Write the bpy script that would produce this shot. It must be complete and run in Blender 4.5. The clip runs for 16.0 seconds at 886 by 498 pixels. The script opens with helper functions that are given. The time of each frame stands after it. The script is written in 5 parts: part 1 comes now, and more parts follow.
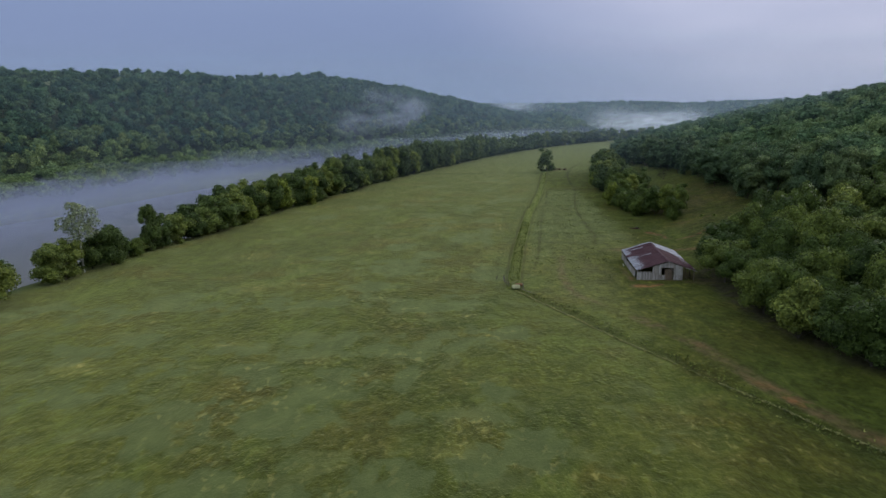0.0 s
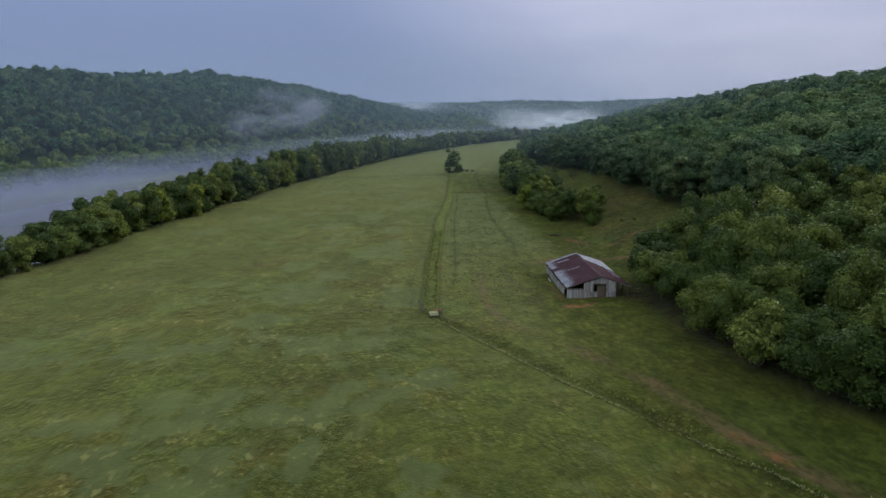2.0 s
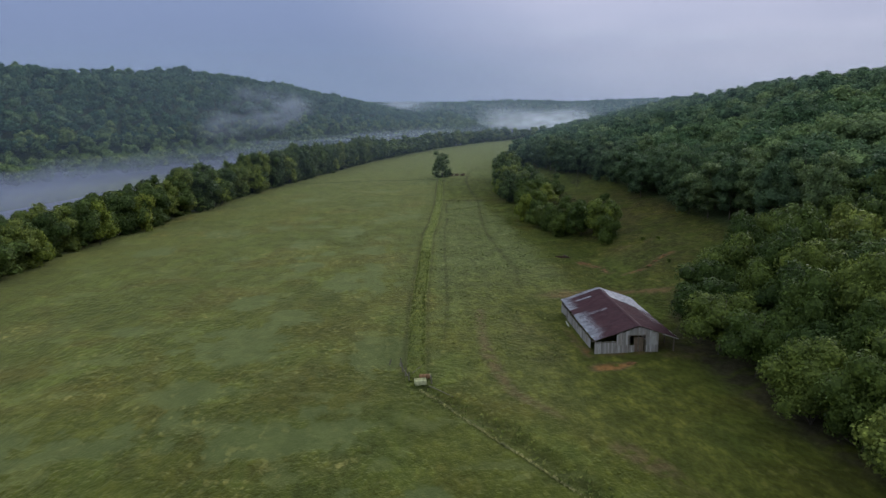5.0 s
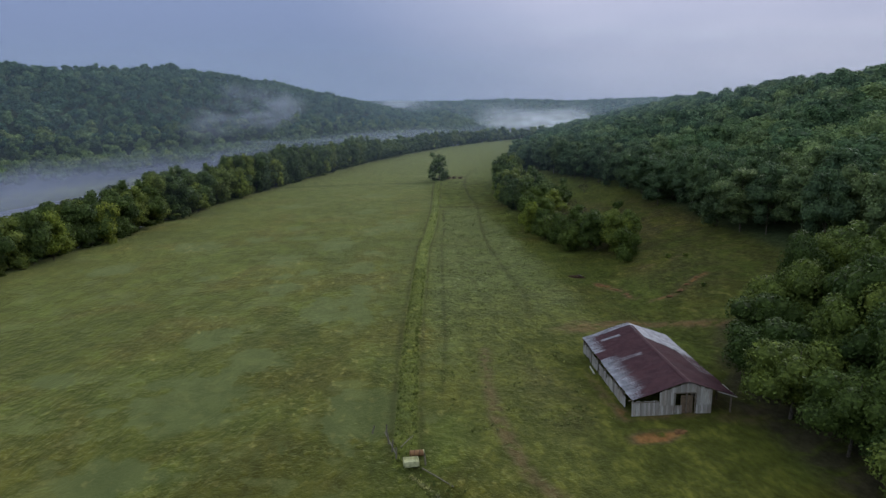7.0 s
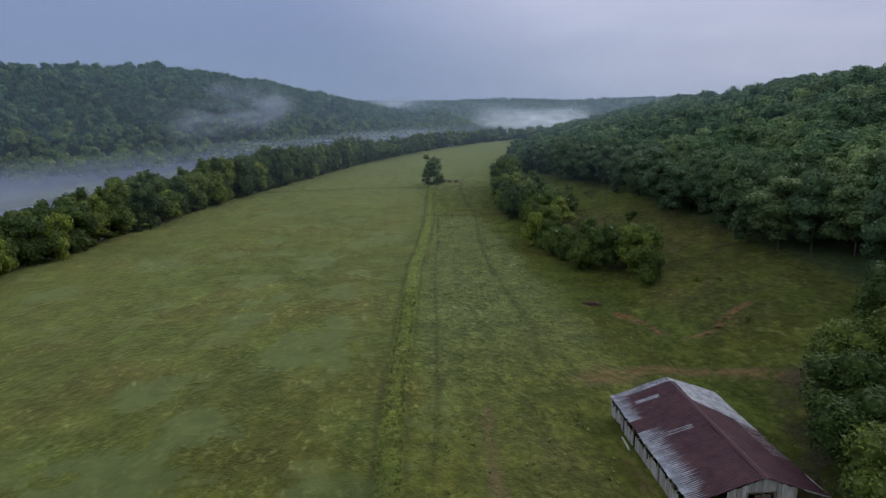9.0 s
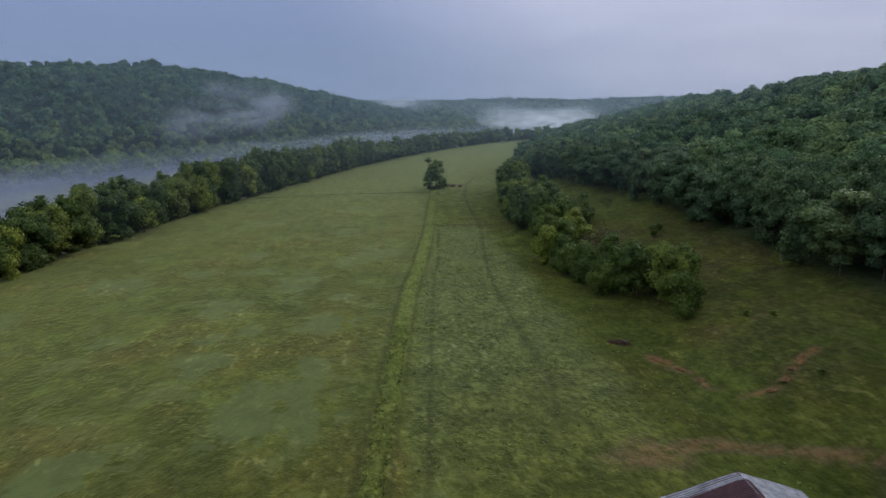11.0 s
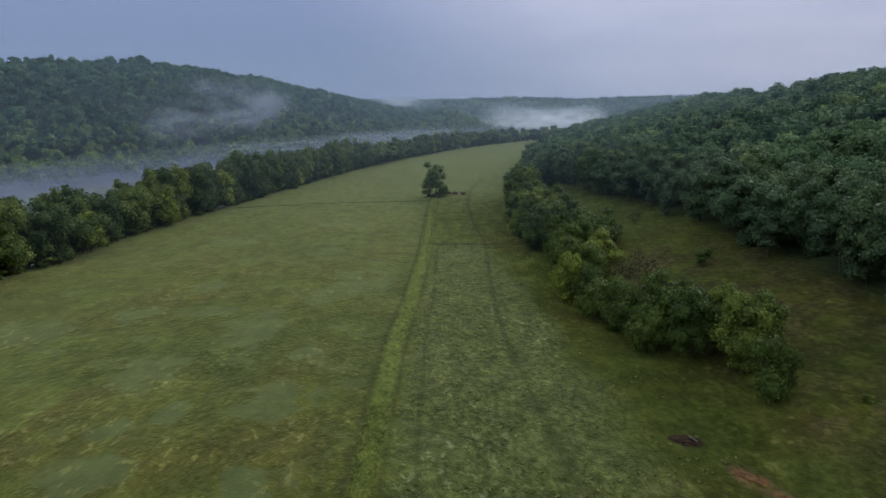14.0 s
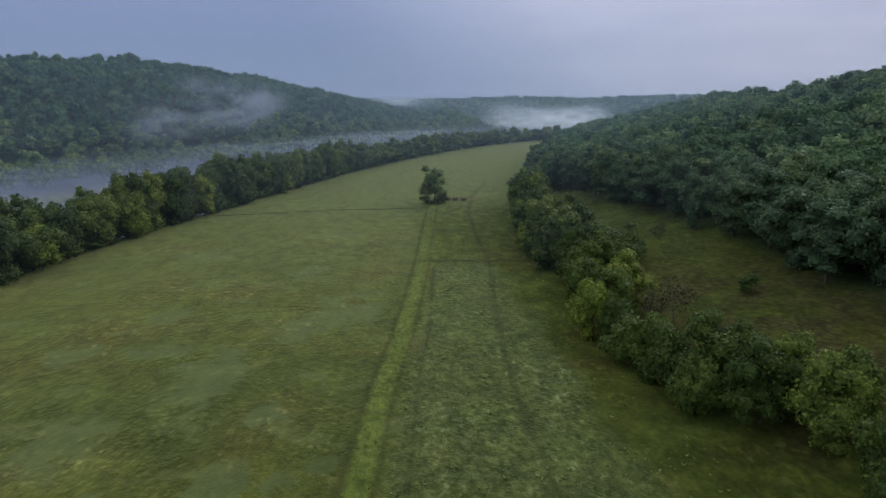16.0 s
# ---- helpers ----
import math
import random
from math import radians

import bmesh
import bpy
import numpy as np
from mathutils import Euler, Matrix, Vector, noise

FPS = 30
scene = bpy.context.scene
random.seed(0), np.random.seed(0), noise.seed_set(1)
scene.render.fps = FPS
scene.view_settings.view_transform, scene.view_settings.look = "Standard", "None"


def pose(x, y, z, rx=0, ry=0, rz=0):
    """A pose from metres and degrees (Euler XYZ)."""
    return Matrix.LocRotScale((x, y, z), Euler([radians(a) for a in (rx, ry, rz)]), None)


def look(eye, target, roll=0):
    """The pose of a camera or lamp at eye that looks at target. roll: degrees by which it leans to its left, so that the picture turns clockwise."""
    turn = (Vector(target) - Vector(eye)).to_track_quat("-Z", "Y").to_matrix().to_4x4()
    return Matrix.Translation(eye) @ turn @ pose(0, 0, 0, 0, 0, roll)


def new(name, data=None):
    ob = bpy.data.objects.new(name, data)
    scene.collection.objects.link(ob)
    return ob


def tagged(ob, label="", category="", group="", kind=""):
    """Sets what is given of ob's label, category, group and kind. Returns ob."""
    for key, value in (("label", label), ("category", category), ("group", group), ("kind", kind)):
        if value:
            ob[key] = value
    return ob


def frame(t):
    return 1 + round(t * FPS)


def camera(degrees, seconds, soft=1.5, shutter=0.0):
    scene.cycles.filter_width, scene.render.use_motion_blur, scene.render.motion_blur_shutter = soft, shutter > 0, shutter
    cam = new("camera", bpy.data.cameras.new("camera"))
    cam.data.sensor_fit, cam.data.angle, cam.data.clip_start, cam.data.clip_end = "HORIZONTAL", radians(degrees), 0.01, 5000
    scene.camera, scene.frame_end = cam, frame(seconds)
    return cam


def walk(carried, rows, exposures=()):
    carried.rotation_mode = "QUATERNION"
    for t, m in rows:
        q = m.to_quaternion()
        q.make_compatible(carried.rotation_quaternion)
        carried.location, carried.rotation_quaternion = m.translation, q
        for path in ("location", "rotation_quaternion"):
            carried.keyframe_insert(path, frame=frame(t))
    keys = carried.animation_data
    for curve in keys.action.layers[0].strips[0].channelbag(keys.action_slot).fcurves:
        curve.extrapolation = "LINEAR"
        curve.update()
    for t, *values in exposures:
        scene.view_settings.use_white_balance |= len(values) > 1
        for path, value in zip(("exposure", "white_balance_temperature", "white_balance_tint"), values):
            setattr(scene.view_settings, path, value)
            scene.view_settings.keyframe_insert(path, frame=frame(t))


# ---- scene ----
cam = camera(68.0, 16.0, soft=1.45)
METRES, EYE, TILT, LEAN, TURN = 165.1, 36.0, 0.0, 0.0, 4.5
ROWS = [
    (0.0, 0.0, 0.0, 0.0, -0.12, -11.69, 0.59),
    (0.5, 0.0003, 0.0303, -0.0002, -2.7, -11.73, 0.67),
    (1.0, 0.0003, 0.061, -0.0005, -6.41, -11.78, 0.75),
    (1.5, 0.0012, 0.0919, -0.0005, -7.8, -11.81, 0.76),
    (2.0, 0.0037, 0.1226, -0.0006, -8.46, -11.81, 0.77),
    (2.5, 0.007, 0.1537, -0.0008, -8.85, -11.81, 0.78),
    (3.0, 0.0111, 0.1845, -0.001, -9.07, -11.81, 0.78),
    (3.5, 0.0153, 0.2152, -0.0011, -9.25, -11.83, 0.77),
    (4.0, 0.0199, 0.2466, -0.0014, -9.38, -11.83, 0.76),
    (6.5, 0.0446, 0.4018, -0.0018, -9.84, -11.92, 0.7),
    (7.0, 0.0499, 0.4331, -0.0019, -9.9, -11.93, 0.69),
    (7.5, 0.0554, 0.464, -0.0019, -9.99, -11.95, 0.68),
    (8.0, 0.0616, 0.4953, -0.002, -10.07, -11.95, 0.67),
    (8.5, 0.068, 0.5261, -0.0019, -10.16, -11.97, 0.66),
    (9.0, 0.0748, 0.5566, -0.0021, -10.25, -11.97, 0.67),
    (11.5, 0.1115, 0.7091, -0.0025, -9.65, -11.99, 0.65),
    (12.0, 0.1184, 0.7395, -0.0025, -9.58, -12.0, 0.65),
    (12.5, 0.1252, 0.7701, -0.0027, -9.51, -12.01, 0.65),
    (13.0, 0.1316, 0.8008, -0.0029, -9.46, -12.01, 0.64),
    (13.5, 0.1377, 0.8312, -0.0028, -9.43, -12.04, 0.64),
    (14.0, 0.1439, 0.8617, -0.003, -9.41, -12.04, 0.61),
    (14.5, 0.1501, 0.8921, -0.0029, -9.38, -12.06, 0.62),
    (15.0, 0.156, 0.9229, -0.0029, -9.37, -12.07, 0.62),
    (15.5, 0.1619, 0.9531, -0.0027, -9.35, -12.09, 0.6),
    (16.0, 0.1678, 0.9838, -0.0028, -9.35, -12.09, 0.6),
]
walk(cam, [(t, pose(0, 0, EYE, TILT, LEAN, TURN) @ pose(METRES * x, METRES * y, METRES * z, 90 + pitch, roll, yaw)) for t, x, y, z, yaw, pitch, roll in ROWS],
     exposures=[(0.0, 0.0, 6150, 11), (16.0, 0.0, 6150, 11)])

# ---- world, sun ----
scene.cycles.transparent_max_bounces = 48
SUN_AZ, SUN_EL = 42.0, 22.0          # degrees right of +y, above the horizon
THIN_AZ = 33.0                       # where the cloud is thinnest

world = bpy.data.worlds.new("world")
scene.world = world
world.use_nodes = True
wn = world.node_tree
wn.nodes.clear()


def wnode(kind, **props):
    n = wn.nodes.new(kind)
    for k, v in props.items():
        if k == "operation":
            n.operation = v
        elif k == "sky_type":
            n.sky_type = v
    return n


sky = wnode("ShaderNodeTexSky", sky_type="NISHITA")
sky.sun_disc = False
sky.sun_elevation, sky.sun_rotation = radians(SUN_EL), radians(SUN_AZ)
sky.air_density, sky.dust_density, sky.ozone_density = 1.2, 2.0, 2.0
sky_bg = wnode("ShaderNodeBackground")
sky_bg.inputs["Strength"].default_value = 0.05
wn.links.new(sky.outputs[0], sky_bg.inputs["Color"])
# a closed layer of cloud: darker at the horizon, brightest overhead and towards the hidden sun
tc = wnode("ShaderNodeTexCoord")
sep = wnode("ShaderNodeSeparateXYZ")
wn.links.new(tc.outputs["Generated"], sep.inputs[0])
grad = wn.nodes.new("ShaderNodeValToRGB")
grad.color_ramp.interpolation = "B_SPLINE"
el = grad.color_ramp.elements
el[0].position, el[0].color = 0.0, (0.275, 0.335, 0.475, 1)
el[1].position, el[1].color = 1.0, (0.92, 1.05, 1.18, 1)
for p, c in ((0.10, (0.225, 0.285, 0.465)), (0.22, (0.27, 0.335, 0.51)), (0.45, (0.85, 0.97, 1.15))):
    e = el.new(p)
    e.color = (*c, 1)
wn.links.new(sep.outputs["Z"], grad.inputs[0])
sunward = wnode("ShaderNodeVectorMath")
sunward.operation = "DOT_PRODUCT"
az, thin = radians(SUN_AZ), radians(THIN_AZ)
sunward.inputs[1].default_value = (math.sin(thin) * 0.9, math.cos(thin) * 0.9, 0.43)
wn.links.new(tc.outputs["Generated"], sunward.inputs[0])
halo = wn.nodes.new("ShaderNodeMapRange")
halo.interpolation_type = "SMOOTHERSTEP"
halo.inputs["From Min"].default_value, halo.inputs["From Max"].default_value = 0.72, 1.0
wn.links.new(sunward.outputs["Value"], halo.inputs["Value"])
bands = wn.nodes.new("ShaderNodeTexNoise")
bands.inputs["Scale"].default_value, bands.inputs["Detail"].default_value = 2.2, 3.0
stretch = wn.nodes.new("ShaderNodeMapping")
stretch.inputs["Scale"].default_value = (1, 1, 5)
wn.links.new(tc.outputs["Generated"], stretch.inputs[0])
wn.links.new(stretch.outputs[0], bands.inputs["Vector"])
hm = wnode("ShaderNodeMath", operation="MULTIPLY")
wn.links.new(halo.outputs[0], hm.inputs[0])
bm_ = wn.nodes.new("ShaderNodeMapRange")
bm_.inputs["To Min"].default_value, bm_.inputs["To Max"].default_value = 0.55, 1.15
bm_.inputs["From Min"].default_value, bm_.inputs["From Max"].default_value = 0.3, 0.7
wn.links.new(bands.outputs[0], bm_.inputs["Value"])
wn.links.new(bm_.outputs[0], hm.inputs[1])
glow = wn.nodes.new("ShaderNodeMix")
glow.data_type = "RGBA"
glow.inputs["B"].default_value = (0.57, 0.59, 0.735, 1)
wn.links.new(hm.outputs[0], glow.inputs["Factor"])
wn.links.new(grad.outputs[0], glow.inputs["A"])
cloud_bg = wnode("ShaderNodeBackground")
wn.links.new(glow.outputs["Result"], cloud_bg.inputs["Color"])
cloud_bg.inputs["Strength"].default_value = 1.0
addw = wn.nodes.new("ShaderNodeMixShader")
addw.inputs[0].default_value = 0.95   # the share of the sky that cloud covers
outw = wnode("ShaderNodeOutputWorld")
wn.links.new(sky_bg.outputs[0], addw.inputs[1])
wn.links.new(cloud_bg.outputs[0], addw.inputs[2])
wn.links.new(addw.outputs[0], outw.inputs[0])

sun_data = bpy.data.lights.new("sun", "SUN")
sun_data.energy, sun_data.angle, sun_data.color = 1.65, radians(30), (1.0, 0.95, 0.9)
sun = new("sun", sun_data)
sun.matrix_basis = look((0, 0, 300), (-math.sin(az), -math.cos(az), 300 - math.tan(radians(SUN_EL))))


# ---- materials ----
class Nodes:
    """A small writer of node materials."""

    def __init__(self, name, rough=0.8):
        self.mat = bpy.data.materials.new(name)
        self.mat.use_nodes = True
        self.t = self.mat.node_tree
        self.bsdf = self.t.nodes["Principled BSDF"]
        self.out = self.t.nodes["Material Output"]
        self.bsdf.inputs["Roughness"].default_value = rough
        self.bsdf.inputs["Specular IOR Level"].default_value = 0.25

    def node(self, kind):
        return self.t.nodes.new(kind)

    def link(self, a, b):
        self.t.links.new(a, b)

    def put(self, v, socket):
        if isinstance(v, (int, float)):
            socket.default_value = v
        elif isinstance(v, tuple):
            socket.default_value = (*v, 1) if len(v) == 3 and socket.type == "RGBA" else v
        else:
            self.link(v, socket)

    def math(self, op, a, b=0.0, clamp=False):
        n = self.node("ShaderNodeMath")
        n.operation, n.use_clamp = op, clamp
        self.put(a, n.inputs[0])
        self.put(b, n.inputs[1])
        return n.outputs[0]

    def mix(self, f, a, b, blend="MIX"):
        n = self.node("ShaderNodeMix")
        n.data_type, n.blend_type = "RGBA", blend
        self.put(f, n.inputs["Factor"])
        self.put(a, n.inputs["A"])
        self.put(b, n.inputs["B"])
        return n.outputs["Result"]

    def coords(self, kind="Object", scale=(1, 1, 1), rot=(0, 0, 0)):
        if kind == "Position":
            src = self.node("ShaderNodeNewGeometry").outputs["Position"]
        else:
            src = self.node("ShaderNodeTexCoord").outputs[kind]
        m = self.node("ShaderNodeMapping")
        m.inputs["Scale"].default_value = scale
        m.inputs["Rotation"].default_value = [radians(a) for a in rot]
        self.link(src, m.inputs[0])
        return m.outputs[0]

    def noise(self, vec, scale, detail=3.0, rough=0.55, lo=0.0, hi=1.0, distort=0.0):
        n = self.node("ShaderNodeTexNoise")
        n.inputs["Scale"].default_value, n.inputs["Detail"].default_value = scale, detail
        n.inputs["Roughness"].default_value, n.inputs["Distortion"].default_value = rough, distort
        self.link(vec, n.inputs["Vector"])
        return self.ramp(n.outputs[0], lo, hi) if (lo, hi) != (0.0, 1.0) else n.outputs[0]

    def ramp(self, v, lo, hi, a=0.0, b=1.0):
        n = self.node("ShaderNodeMapRange")
        n.interpolation_type = "SMOOTHSTEP"
        n.inputs["From Min"].default_value, n.inputs["From Max"].default_value = lo, hi
        n.inputs["To Min"].default_value, n.inputs["To Max"].default_value = a, b
        self.put(v, n.inputs["Value"])
        return n.outputs[0]

    def attr(self, name):
        n = self.node("ShaderNodeAttribute")
        n.attribute_name = name
        return n.outputs["Fac"]

    def island(self):
        return self.node("ShaderNodeNewGeometry").outputs["Random Per Island"]

    def each(self):
        return self.node("ShaderNodeObjectInfo").outputs["Random"]

    def bump(self, h, strength, dist):
        n = self.node("ShaderNodeBump")
        n.inputs["Strength"].default_value, n.inputs["Distance"].default_value = strength, dist
        self.link(h, n.inputs["Height"])
        self.link(n.outputs[0], self.bsdf.inputs["Normal"])

    def colour(self, c):
        self.put(c, self.bsdf.inputs["Base Color"])
        return self.mat


def foliage(name, dark, mid, light, joined=False):
    """Leaves: each tree has its own tint, each clump its own shade, with some light coming through."""
    n = Nodes(name, 0.8 if joined else 0.55)
    n.bsdf.inputs["Specular IOR Level"].default_value = 0.10
    tree = n.attr("tint") if joined else n.each()
    leaf = n.island()
    c = n.mix(n.ramp(tree, 0.0, 0.75), dark, mid)
    c = n.mix(n.ramp(tree, 0.62, 1.0), c, light)
    if joined:
        c = n.mix(1.0, c, n.mix(n.math("FRACT", n.math("MULTIPLY", tree, 7.3)), (0.76, 0.78, 0.80), (1.28, 1.25, 1.20)), "MULTIPLY")
    c = n.mix(1.0, c, n.mix(leaf, (0.66, 0.69, 0.68), (1.40, 1.34, 1.30)), "MULTIPLY")
    big = n.noise(n.coords("Position"), 0.35, 2.0, lo=0.3, hi=0.7)
    c = n.mix(1.0, c, n.mix(big, (0.80, 0.82, 0.85), (1.18, 1.16, 1.05)), "MULTIPLY")
    twig = n.noise(n.coords("Position"), 1.7, 3.0, 0.7, lo=0.36, hi=0.66)
    c = n.mix(1.0, c, n.mix(twig, (0.62, 0.65, 0.67), (1.40, 1.37, 1.32)), "MULTIPLY")
    n.colour(c)
    tr = n.node("ShaderNodeBsdfTranslucent")
    n.link(c, tr.inputs["Color"])
    mx = n.node("ShaderNodeMixShader")
    mx.inputs[0].default_value = 0.25
    n.link(n.bsdf.outputs[0], mx.inputs[1])
    n.link(tr.outputs[0], mx.inputs[2])
    n.link(mx.outputs[0], n.out.inputs[0])
    return n.mat


LEAF = foliage("leaves", (0.046, 0.074, 0.020), (0.074, 0.107, 0.026), (0.118, 0.150, 0.034))
# wood and hill leaves run paler and bluer, haze mixed into their colour
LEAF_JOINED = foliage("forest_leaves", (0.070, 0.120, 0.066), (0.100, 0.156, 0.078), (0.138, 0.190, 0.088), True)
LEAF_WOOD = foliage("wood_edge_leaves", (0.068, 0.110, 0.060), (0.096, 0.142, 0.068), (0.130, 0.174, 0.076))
LEAF_BRUSH = foliage("brush_leaves", (0.050, 0.076, 0.024), (0.080, 0.108, 0.030), (0.120, 0.145, 0.036), True)
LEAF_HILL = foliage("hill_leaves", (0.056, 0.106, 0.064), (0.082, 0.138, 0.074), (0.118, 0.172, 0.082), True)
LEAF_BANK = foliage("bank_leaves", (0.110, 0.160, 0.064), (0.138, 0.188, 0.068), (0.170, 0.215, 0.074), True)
LEAF_HEDGE = foliage("hedge_leaves", (0.058, 0.088, 0.022), (0.098, 0.133, 0.030), (0.180, 0.212, 0.042))
LEAF_PALE = foliage("pale_leaves", (0.18, 0.21, 0.11), (0.21, 0.24, 0.13), (0.24, 0.26, 0.15))
LEAF_BRIGHT = foliage("bright_leaves", (0.150, 0.185, 0.034), (0.170, 0.205, 0.036), (0.195, 0.225, 0.042))
LEAF_ROW = foliage("row_leaves", (0.060, 0.090, 0.028), (0.098, 0.134, 0.036), (0.160, 0.190, 0.046))
LEAF_DEAD = foliage("withered_leaves", (0.052, 0.052, 0.028), (0.066, 0.060, 0.034), (0.08, 0.066, 0.038))
WEED = foliage("weed_leaves", (0.105, 0.128, 0.034), (0.125, 0.148, 0.040), (0.19, 0.20, 0.07), True)
STRAW_LEAF = foliage("dry_grass", (0.24, 0.235, 0.11), (0.30, 0.285, 0.14), (0.38, 0.35, 0.19), True)
GRASS = foliage("grass_blades", (0.105, 0.125, 0.036), (0.130, 0.148, 0.046), (0.19, 0.195, 0.08), True)


def bark_material(name, a, b):
    n = Nodes(name, 0.9)
    v = n.coords("Object", (6, 6, 1.2))
    f = n.noise(v, 1.5, 5.0, lo=0.35, hi=0.65)
    n.bump(f, 0.6, 0.05)
    return n.colour(n.mix(f, a, b))


BARK = bark_material("bark", (0.055, 0.045, 0.035), (0.15, 0.125, 0.10))
BARK_PALE = bark_material("pale_bark", (0.30, 0.28, 0.24), (0.60, 0.58, 0.53))


def ground_material():
    n = Nodes("meadow", 0.95)
    n.bsdf.inputs["Sheen Weight"].default_value, n.bsdf.inputs["Sheen Roughness"].default_value = 0.18, 0.40
    n.bsdf.inputs["Sheen Tint"].default_value = (0.78, 0.81, 0.38, 1)
    n.bsdf.inputs["Specular IOR Level"].default_value = 0.04
    n.put(n.math("ADD", 0.06, n.math("MULTIPLY", n.math("MULTIPLY", n.math("MAXIMUM", n.attr("open"), n.attr("pale")), n.math("SUBTRACT", 1.0, n.attr("rut"))), 0.18)), n.bsdf.inputs["Sheen Weight"])
    p = n.coords("Position")
    long = n.coords("Position", (1, 0.6, 1))
    wide = n.noise(n.coords("Position", (1, 0.55, 1)), 0.016, 3.0, lo=0.36, hi=0.64)
    olive = n.noise(n.coords("Position", (1, 0.9, 1)), 0.050, 3.0, 0.5, lo=0.46, hi=0.66, distort=0.4)
    deep = n.noise(n.coords("Position", (0.9, 0.9, 1), (0, 0, 60)), 0.045, 3.0, 0.55, lo=0.50, hi=0.66, distort=0.6)
    fresh = n.noise(n.coords("Position", (1, 0.8, 1), (0, 0, 33)), 0.085, 3.0, 0.5, lo=0.50, hi=0.66, distort=0.5)
    tuft = n.noise(long, 1.1, 4.0, 0.70, lo=0.34, hi=0.68)
    fleck = n.noise(long, 0.75, 3.0, 0.55, lo=0.56, hi=0.68)
    dark = n.noise(n.coords("Position", (1, 0.8, 1), (0, 0, 15)), 0.55, 3.0, 0.6, lo=0.58, hi=0.70)
    fine = n.noise(n.coords("Position", (1, 0.6, 1)), 5.0, 3.0, 0.7, lo=0.3, hi=0.7)
    ragged = n.noise(n.coords("Position", (1, 0.8, 1), (0, 0, 70)), 0.22, 4.0, 0.6, lo=0.30, hi=0.62)
    clump = n.noise(long, 0.34, 3.0, 0.6, lo=0.34, hi=0.68)
    rank = n.noise(n.coords("Position", (1, 0.8, 1), (0, 0, 120)), 0.11, 3.0, 0.6, lo=0.40, hi=0.60)
    cell = n.node("ShaderNodeTexVoronoi")
    cell.inputs["Scale"].default_value = 1.25
    warp = n.node("ShaderNodeVectorMath")
    warp.operation = "MULTIPLY_ADD"
    wob = n.node("ShaderNodeTexNoise")
    wob.inputs["Scale"].default_value, wob.inputs["Detail"].default_value = 1.6, 2.0
    n.link(p, wob.inputs["Vector"])
    n.link(wob.outputs["Color"], warp.inputs[0])
    warp.inputs[1].default_value = (0.9, 0.9, 0.0)
    n.link(long, warp.inputs[2])
    n.link(warp.outputs[0], cell.inputs["Vector"])
    tussock = n.math("MULTIPLY", n.ramp(cell.outputs["Distance"], 0.10, 0.62, 1.0, 0.0), rank)
    calm = n.math("SUBTRACT", 1.0, n.math("MULTIPLY", n.attr("warm"), 0.65))
    c = n.mix(wide, (0.055, 0.065, 0.011), (0.076, 0.081, 0.013))
    c = n.mix(n.math("MULTIPLY", olive, 0.80), c, n.mix(wide, (0.067, 0.055, 0.010), (0.088, 0.076, 0.014)))
    c = n.mix(n.math("MULTIPLY", deep, 0.80), c, (0.046, 0.057, 0.010))
    c = n.mix(n.math("MULTIPLY", fresh, 0.75), c, (0.084, 0.101, 0.019))
    c = n.mix(n.math("MULTIPLY", n.attr("dark_olive"), 0.95), c, n.mix(deep, (0.059, 0.056, 0.010), (0.038, 0.050, 0.009)))
    c = n.mix(n.math("MULTIPLY", dark, 0.38), c, (0.044, 0.056, 0.011))
    # cropped patches grey with dew, ragged at their rims, and drifts of bleached grass
    small = n.noise(n.coords("Position", (1, 1.2, 1), (0, 0, 40)), 0.14, 3.0, 0.5, lo=0.575, hi=0.64, distort=0.5)
    wet = n.ramp(n.math("ADD", n.attr("dew"), n.math("MULTIPLY", ragged, 0.60)), 0.66, 0.94)
    wet = n.math("MAXIMUM", n.math("MULTIPLY", wet, 0.85), n.math("MULTIPLY", small, 0.50))
    wet = n.math("MULTIPLY", wet, n.attr("open"))
    c = n.mix(wet, c, n.mix(clump, (0.068, 0.083, 0.029), (0.082, 0.098, 0.034)))
    straw = n.math("MULTIPLY", n.math("MAXIMUM", n.attr("straw"), n.math("MULTIPLY", small, 0.30)), n.math("ADD", 0.20, n.math("MULTIPLY", fleck, 0.8)))
    stray = n.math("MULTIPLY", n.math("MULTIPLY", n.ramp(olive, 0.0, 1.0, 0.25, 1.0), fleck), 0.55)
    c = n.mix(n.math("MULTIPLY", n.math("MAXIMUM", straw, stray), 0.85), c, (0.270, 0.235, 0.076))
    pale = n.attr("pale")
    c = n.mix(n.math("MULTIPLY", pale, 0.65), c, n.mix(tuft, (0.048, 0.058, 0.016), (0.086, 0.102, 0.034)))
    spots = n.noise(long, 0.9, 4.0, 0.65, lo=0.54, hi=0.66)
    herd = n.noise(n.coords("Position", (1, 0.5, 1), (0, 0, 10)), 0.09, 2.0, 0.5, lo=0.38, hi=0.62)
    c = n.mix(n.math("MULTIPLY", n.math("MULTIPLY", pale, herd), n.math("MULTIPLY", spots, 0.62)), c, (0.220, 0.245, 0.115))
    # dark green weeds, plus the painted shade by hedge, barn and clearing
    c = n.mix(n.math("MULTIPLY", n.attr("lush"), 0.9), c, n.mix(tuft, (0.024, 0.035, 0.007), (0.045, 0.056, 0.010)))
    c = n.mix(n.math("MULTIPLY", n.attr("warm"), 0.75), c, n.mix(n.math("MULTIPLY", clump, tuft), (0.062, 0.066, 0.013), (0.100, 0.100, 0.019)))
